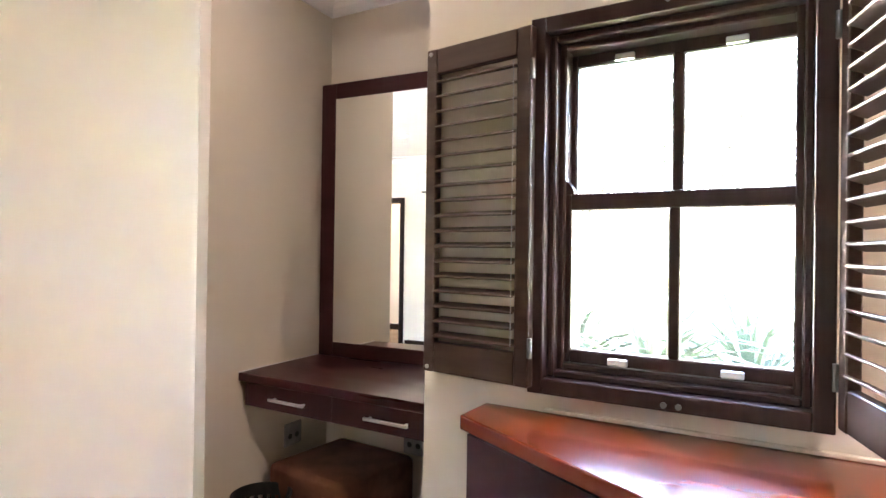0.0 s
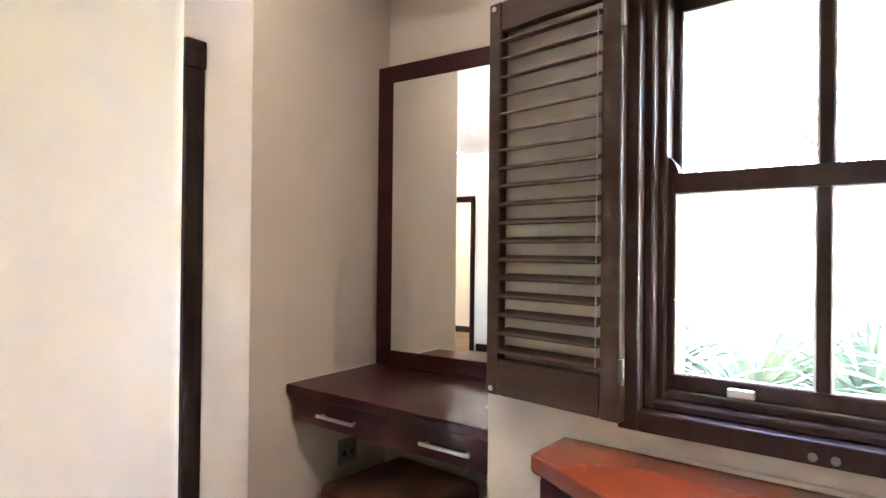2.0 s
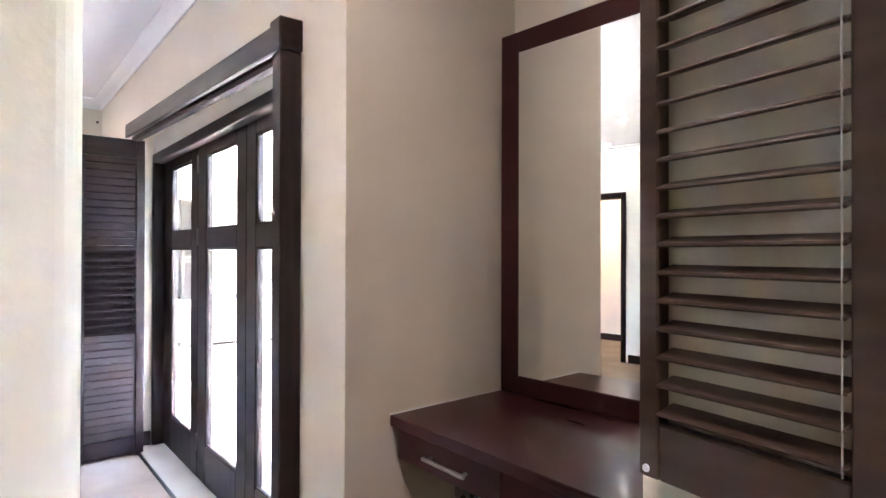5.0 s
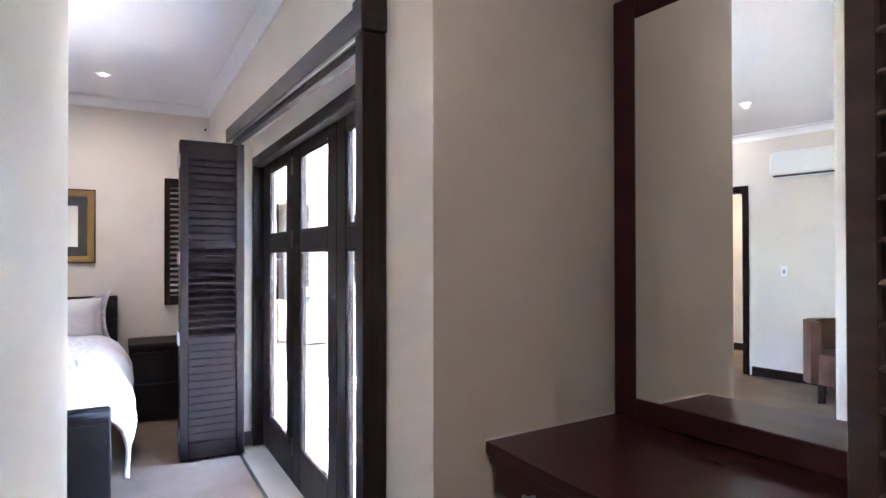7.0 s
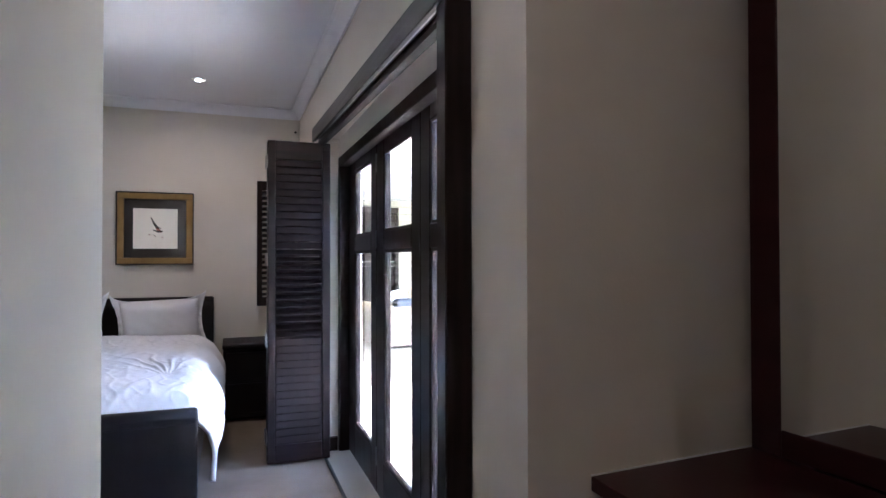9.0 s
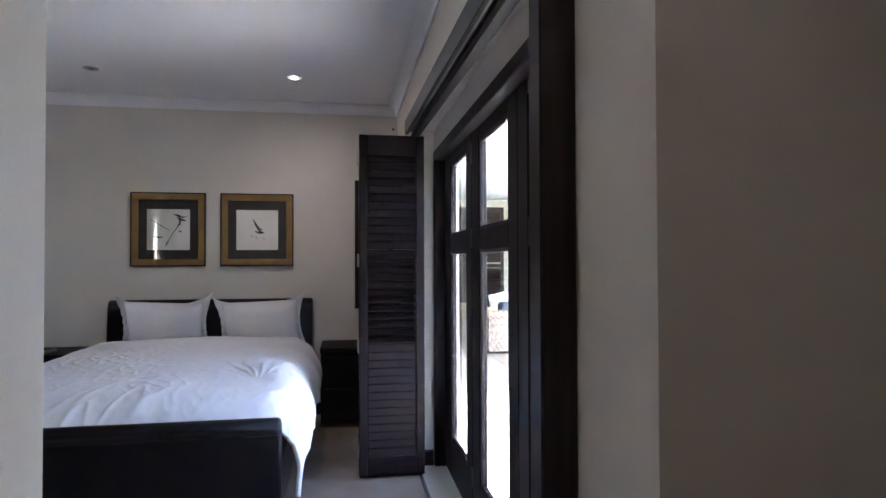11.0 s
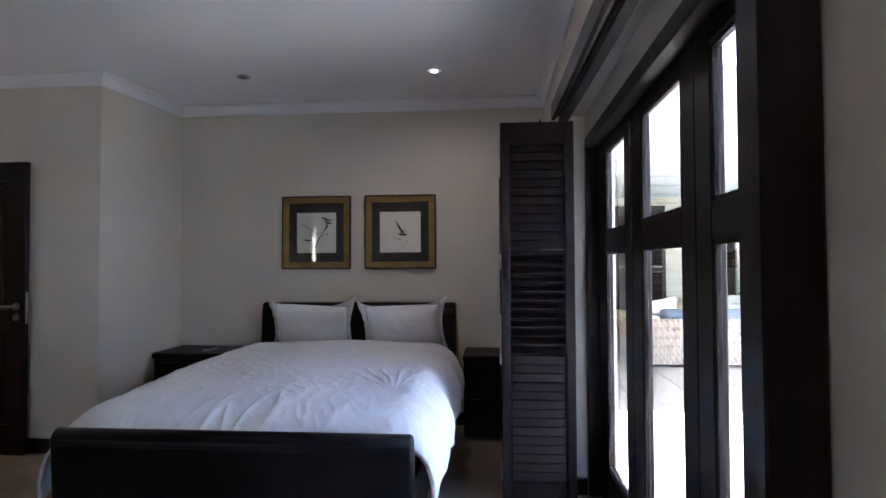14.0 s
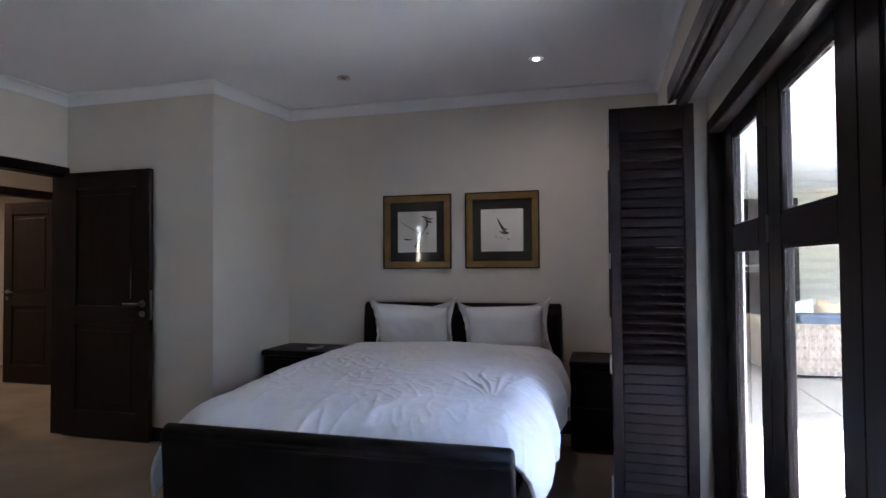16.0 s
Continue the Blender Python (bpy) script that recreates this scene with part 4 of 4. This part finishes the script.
ch = thing("armchair", -2.94, -2.25, 0, "brown leather tub armchair on dark wooden legs", "armchair", turn=160)
bm = bmesh.new()
N = 26
inner, outer = [], []
for i in range(N + 1):
    a = radians(-35 + 250 * i / N)
    inner.append((0.27 * math.cos(a), 0.27 * math.sin(a)))
    outer.append((0.37 * math.cos(a), 0.36 * math.sin(a)))
prism(bm, inner + outer[::-1], 0.16, 0.72)
part("back", bm, BROWN_LEATHER, ch, smooth=False)
bm = bmesh.new()
rod(bm, (0, 0, 0.16), (0, 0, 0.43), 0.30, 0.29, n=32)
part("seat", bm, BROWN_LEATHER, ch)
for sx in (-1, 1):
    for sy in (-1, 1):
        part("leg", B((sx * 0.22 - 0.03, sy * 0.22 - 0.03, 0, sx * 0.22 + 0.03, sy * 0.22 + 0.03, 0.165), bevel=0.006), WENGE, ch)

# ---------------------------------------------------------------- slit window of the bedroom
w2 = tagged(new("window_2"), "narrow dark-framed window in the bedroom wall", "window", kind="structure")
part("window_frame", B((BX0 + 0.06, slit[0] + 0.001, slit[2] + 0.001, BX0 + 0.12, slit[0] + 0.035, slit[3] - 0.001), (BX0 + 0.06, slit[1] - 0.035, slit[2] + 0.001, BX0 + 0.12, slit[1] - 0.001, slit[3] - 0.001), (BX0 + 0.06, slit[0] + 0.035, slit[2] + 0.001, BX0 + 0.12, slit[1] - 0.035, slit[2] + 0.035), (BX0 + 0.06, slit[0] + 0.035, slit[3] - 0.035, BX0 + 0.12, slit[1] - 0.035, slit[3] - 0.001), bevel=0.003), WENGE, w2)
p = part("pane", B((BX0 + 0.085, slit[0] + 0.033, slit[2] + 0.033, BX0 + 0.09, slit[1] - 0.033, slit[3] - 0.033)), GLASS, w2)
p.visible_shadow = False

# ---------------------------------------------------------------- patio
setting("ground", B((-120, YO + 0.02, -1.0, 120, 160, -0.04), (BX0 + 0.21, -60, -1.0, 120, -1.76, -0.04)), GRASS, "green lawn reaching to the distance", "lawn")
setting("patio_base", B((-13.2, YO + 0.021, -0.3, -1.6, 9.0, -0.012)), GROUT, "cement bed of the patio paving", "paving")
setting("wall_patio", B((-12.2, YO, 0, -12.0, 5.25, 2.9), (-12.2, 5.25, 0, -12.0, 6.75, 0.75), (-12.2, 5.25, 2.15, -12.0, 6.75, 2.9), (-12.2, 6.75, 0, -12.0, 9.0, 2.9), (-12.0, YO, 0, XB - 0.31, YO + 0.02, 2.9)), RENDER, "cream plastered outer wall of the patio", "wall")
setting("ceiling_patio", B((-13.2, YO + 0.02, 2.44, -5.0, 9.2, 2.6)), WHITE, "white ceiling of the covered patio", "ceiling")
setting("roof_slab", B((XB - 0.4, -6.6, CEIL + 0.16, EX + 0.3, YO + 0.25, CEIL + 0.4)), RENDER, "roof slab over the rooms", "roof")

sofa = thing("wicker_sofa", -9.5, 4.6, -0.012, "long pale wicker sofa seen from behind, with grey-blue cushions", "sofa")


def weave(bm, a, b, z0, z1, rows, amp=0.012):
    """A woven face between two upright lines: staggered strands."""
    a, b = Vector(a), Vector(b)
    length = (b - a).length
    d = (b - a).normalized()
    n = Vector((d.y, -d.x))
    cols = int(length / 0.035)
    g = []
    for j in range(rows * 2 + 1):
        z = z0 + (z1 - z0) * j / (rows * 2)
        row = []
        for i in range(cols * 2 + 1):
            q = a + d * (length * i / (cols * 2))
            o = amp * math.sin(math.pi * i / 2 + (math.pi if (j // 2) % 2 else 0)) * (1 if j % 2 else 0.2)
            row.append(bm.verts.new((q.x + n.x * o, q.y + n.y * o, z)))
        g.append(row)
    for j in range(rows * 2):
        for i in range(cols * 2):
            bm.faces.new((g[j][i], g[j][i + 1], g[j + 1][i + 1], g[j + 1][i]))
    return bm


bm = bmesh.new()
weave(bm, (0.32, -1.27), (0.32, 1.9), 0.05, 0.62, 11)
part("woven_back", bm, WICKER, sofa, "woven wicker strands")
bm = bmesh.new()
weave(bm, (-0.80, -1.52), (0.32, -1.29), 0.05, 0.56, 10)
part("woven_arm", bm, WICKER, sofa, "woven wicker strands")
bm = bmesh.new()
rod(bm, (-0.80, -1.43, 0.56), (0.26, -1.20, 0.56), 0.095, n=20)
part("arm_roll", bm, SAND_CLOTH, sofa, "rounded sand-coloured arm roll", smooth=True)
part("frame", B((0.10, -1.26, 0.04, 0.30, 1.9, 0.60), (-0.75, -1.26, 0.04, 0.10, -1.08, 0.55), (-0.75, -1.08, 0.04, 0.10, 1.9, 0.26), bevel=0.03, seg=2), WICKER, sofa)
part("seat_cushion", B((-0.72, -1.05, 0.262, 0.09, 1.85, 0.42), bevel=0.04, seg=3), BLUE_CLOTH, sofa)
part("back_cushion", B((-0.10, -1.05, 0.43, 0.20, 0.30, 0.72), (-0.10, 0.33, 0.43, 0.20, 1.85, 0.72), bevel=0.06, seg=3), BLUE_CLOTH, sofa)
for y, mat, r, lab in ((-0.95, LINEN, 12, "plump white scatter cushion on the sofa"), (-0.62, SAND_CLOTH, -14, "plump sand-coloured scatter cushion on the sofa"), (0.5, LINEN, 8, "plump white scatter cushion on the sofa")):
    c = thing("scatter_cushion", -9.68, 4.6 + y, 0.76, lab, "cushion", group="sofa cushions")
    c.matrix_world = pose(-9.72, 4.6 + y, 0.66, 0, 0, -90) @ pose(0, 0, 0, -15, r, 0)
    b, f = pillow(0.36, 0.36, 0.17)
    f.free()
    part("cover", b, mat, c, smooth=True)


def patio_shutter(y, w, h, label, turn=90, x=-12.0):
    s = thing("patio_shutter", x, y, 0.10 if h > 1.5 else 0.78, label, "shutter", turn=turn, group="patio shutters")
    louvred(s, w, h, 0.04, int(h / 0.06), -68, WENGE_H, bottom=0.12, top=0.10, stile=0.06, mids=(h / 2,))
    for c in s.children:
        c.location.y -= 0.045
    return s


for y in (3.46, 3.89):
    patio_shutter(y, 0.42, 2.2, "tall grey-brown louvred shutter on the patio wall")
patio_shutter(5.12, 0.5, 1.35, "grey-brown louvred window shutter swung open on the patio", turn=25)
setting("wall_patio_room", B((-14.4, 4.9, 0, -14.2, 7.1, 2.9), (-14.2, 4.9, 0, -12.2, 5.05, 2.9), (-14.2, 6.95, 0, -12.2, 7.1, 2.9), (-14.2, 5.05, 2.75, -12.2, 6.95, 2.9)), RENDER, "plastered walls of the dim room behind the patio window", "wall")
pw = tagged(new("window_3"), "dark-framed window in the far wall of the patio", "window", kind="structure")
part("window_frame", B((-12.1, 5.252, 0.752, -12.04, 5.31, 2.148), (-12.1, 6.69, 0.752, -12.04, 6.748, 2.148), (-12.1, 5.31, 0.752, -12.04, 6.69, 0.81), (-12.1, 5.31, 2.09, -12.04, 6.69, 2.148), (-12.1, 5.98, 0.81, -12.04, 6.03, 2.09), bevel=0.005), WENGE, pw)
for a0, a1 in ((5.31, 5.98), (6.03, 6.69)):
    p = part("pane", B((-12.075, a0 - 0.002, 0.808, -12.07, a1 + 0.002, 2.092)), GLASS, pw)
    p.visible_shadow = False

# ---------------------------------------------------------------- garden outside the window
def spiky_plant(x, y, size, blades, label):
    p = thing("spiky_plant", x, y, -0.04, label, "plant", group="garden plants")
    rnd = random.Random(int(x * 100 + y * 10))
    bm = bmesh.new()
    for k in range(blades):
        a, e = rnd.uniform(0, 2 * math.pi), rnd.uniform(0.5, 1.4)
        l, w = size * rnd.uniform(0.7, 1.1), 0.018 + size * 0.006
        side = Vector((-math.sin(a), math.cos(a), 0))
        prev = None
        for i in range(7):
            t = i / 6
            r = l * t * math.cos(e) * (1 + 0.4 * t)
            z = l * t * math.sin(e) - 0.45 * l * t * t
            c = Vector((r * math.cos(a), r * math.sin(a), z + 0.02))
            h = w * (1 - t ** 2) + 0.002
            cur = (bm.verts.new(c - side * h), bm.verts.new(c + Vector((0, 0, -h * 0.5))), bm.verts.new(c + side * h))
            if prev:
                bm.faces.new((prev[0], prev[1], cur[1], cur[0]))
                bm.faces.new((prev[1], prev[2], cur[2], cur[1]))
            prev = cur
    part("leaves", bm, LEAF, p)


for x, y, s, n in ((-1.15, 6.0, 2.2, 110), (-2.1, 6.6, 2.4, 110), (-0.35, 6.3, 2.2, 100), (0.9, 5.4, 1.2, 60), (-2.4, 6.0, 1.2, 60), (2.0, 6.2, 1.3, 60)):
    spiky_plant(x, y, s, n, "clump of long arching spiky leaves in the garden")


def tree(x, y, h, seed, label, leaves=150):
    t = thing("tree", x, y, -0.04, label, "tree", group="garden trees")
    rnd = random.Random(seed)
    trunk, crown = bmesh.new(), bmesh.new()
    rod(trunk, (0, 0, 0), (0.1, 0.05, h * 0.45), 0.12, 0.08, n=10)
    for k in range(9):
        a = rnd.uniform(0, 2 * math.pi)
        base = Vector((0.1, 0.05, h * 0.45))
        tip = base + Vector((math.cos(a), math.sin(a), 0)) * rnd.uniform(0.6, 1.3) * h * 0.2 + Vector((0, 0, rnd.uniform(0.15, 0.5) * h))
        rod(trunk, base, tip, 0.045, 0.012, n=7)
        for c in range(leaves):
            q = base.lerp(tip, rnd.uniform(0.35, 1.1)) + Vector((rnd.gauss(0, 1), rnd.gauss(0, 1), rnd.gauss(0, 0.8))) * h * 0.07
            u = Vector((rnd.gauss(0, 1), rnd.gauss(0, 1), rnd.gauss(0, 1))).normalized()
            v = u.orthogonal().normalized()
            s = rnd.uniform(0.05, 0.10)
            crown.faces.new([crown.verts.new(q + u * s * i + v * s * 0.5 * j) for i, j in ((-1, 0), (0, -1), (1, 0), (0, 1))])
    part("trunk", trunk, BARK, t)
    part("crown", crown, LEAF, t, "crown of many small leaves")


for x, y, h, k in ((-1.2, 9.0, 4.5, 1), (1.5, 10.5, 5.5, 2), (-4.0, 13.0, 5.0, 3), (5.0, 14.0, 6.0, 4), (-0.2, 15.0, 6.0, 5), (-7.5, 14.0, 5.5, 6)):
    tree(x, y, h, k, "leafy garden tree with a slender trunk")
# Dense trees added to shade the plants and dim the narrow window.
for x, y, h, k in ((1.6, 6.2, 5.2, 21), (2.8, 7.0, 6.4, 22), (4.0, 6.2, 7.0, 24), (-0.55, -3.35, 3.2, 7), (0.8, -4.2, 4.0, 8)):
    tree(x, y, h, k, "dense leafy tree added to block daylight", 620)

# ---------------------------------------------------------------- patio tiles
tile_bm = bmesh.new()
box(tile_bm, -0.296, -0.296, -0.018, 0.296, 0.296, 0.0, bevel=0.003)
tile_mesh = mesh("tile", tile_bm, TILE)
paving = tagged(new("patio_paving"), "large pale square patio tiles laid in straight rows", "paving", kind="structure")
for i in range(15):
    for j in range(10):
        t = new("tile", tile_mesh)
        t.parent = paving
        t.location = (-2.1 - 0.6 * i, YO + 0.345 + 0.6 * j, 0.0)
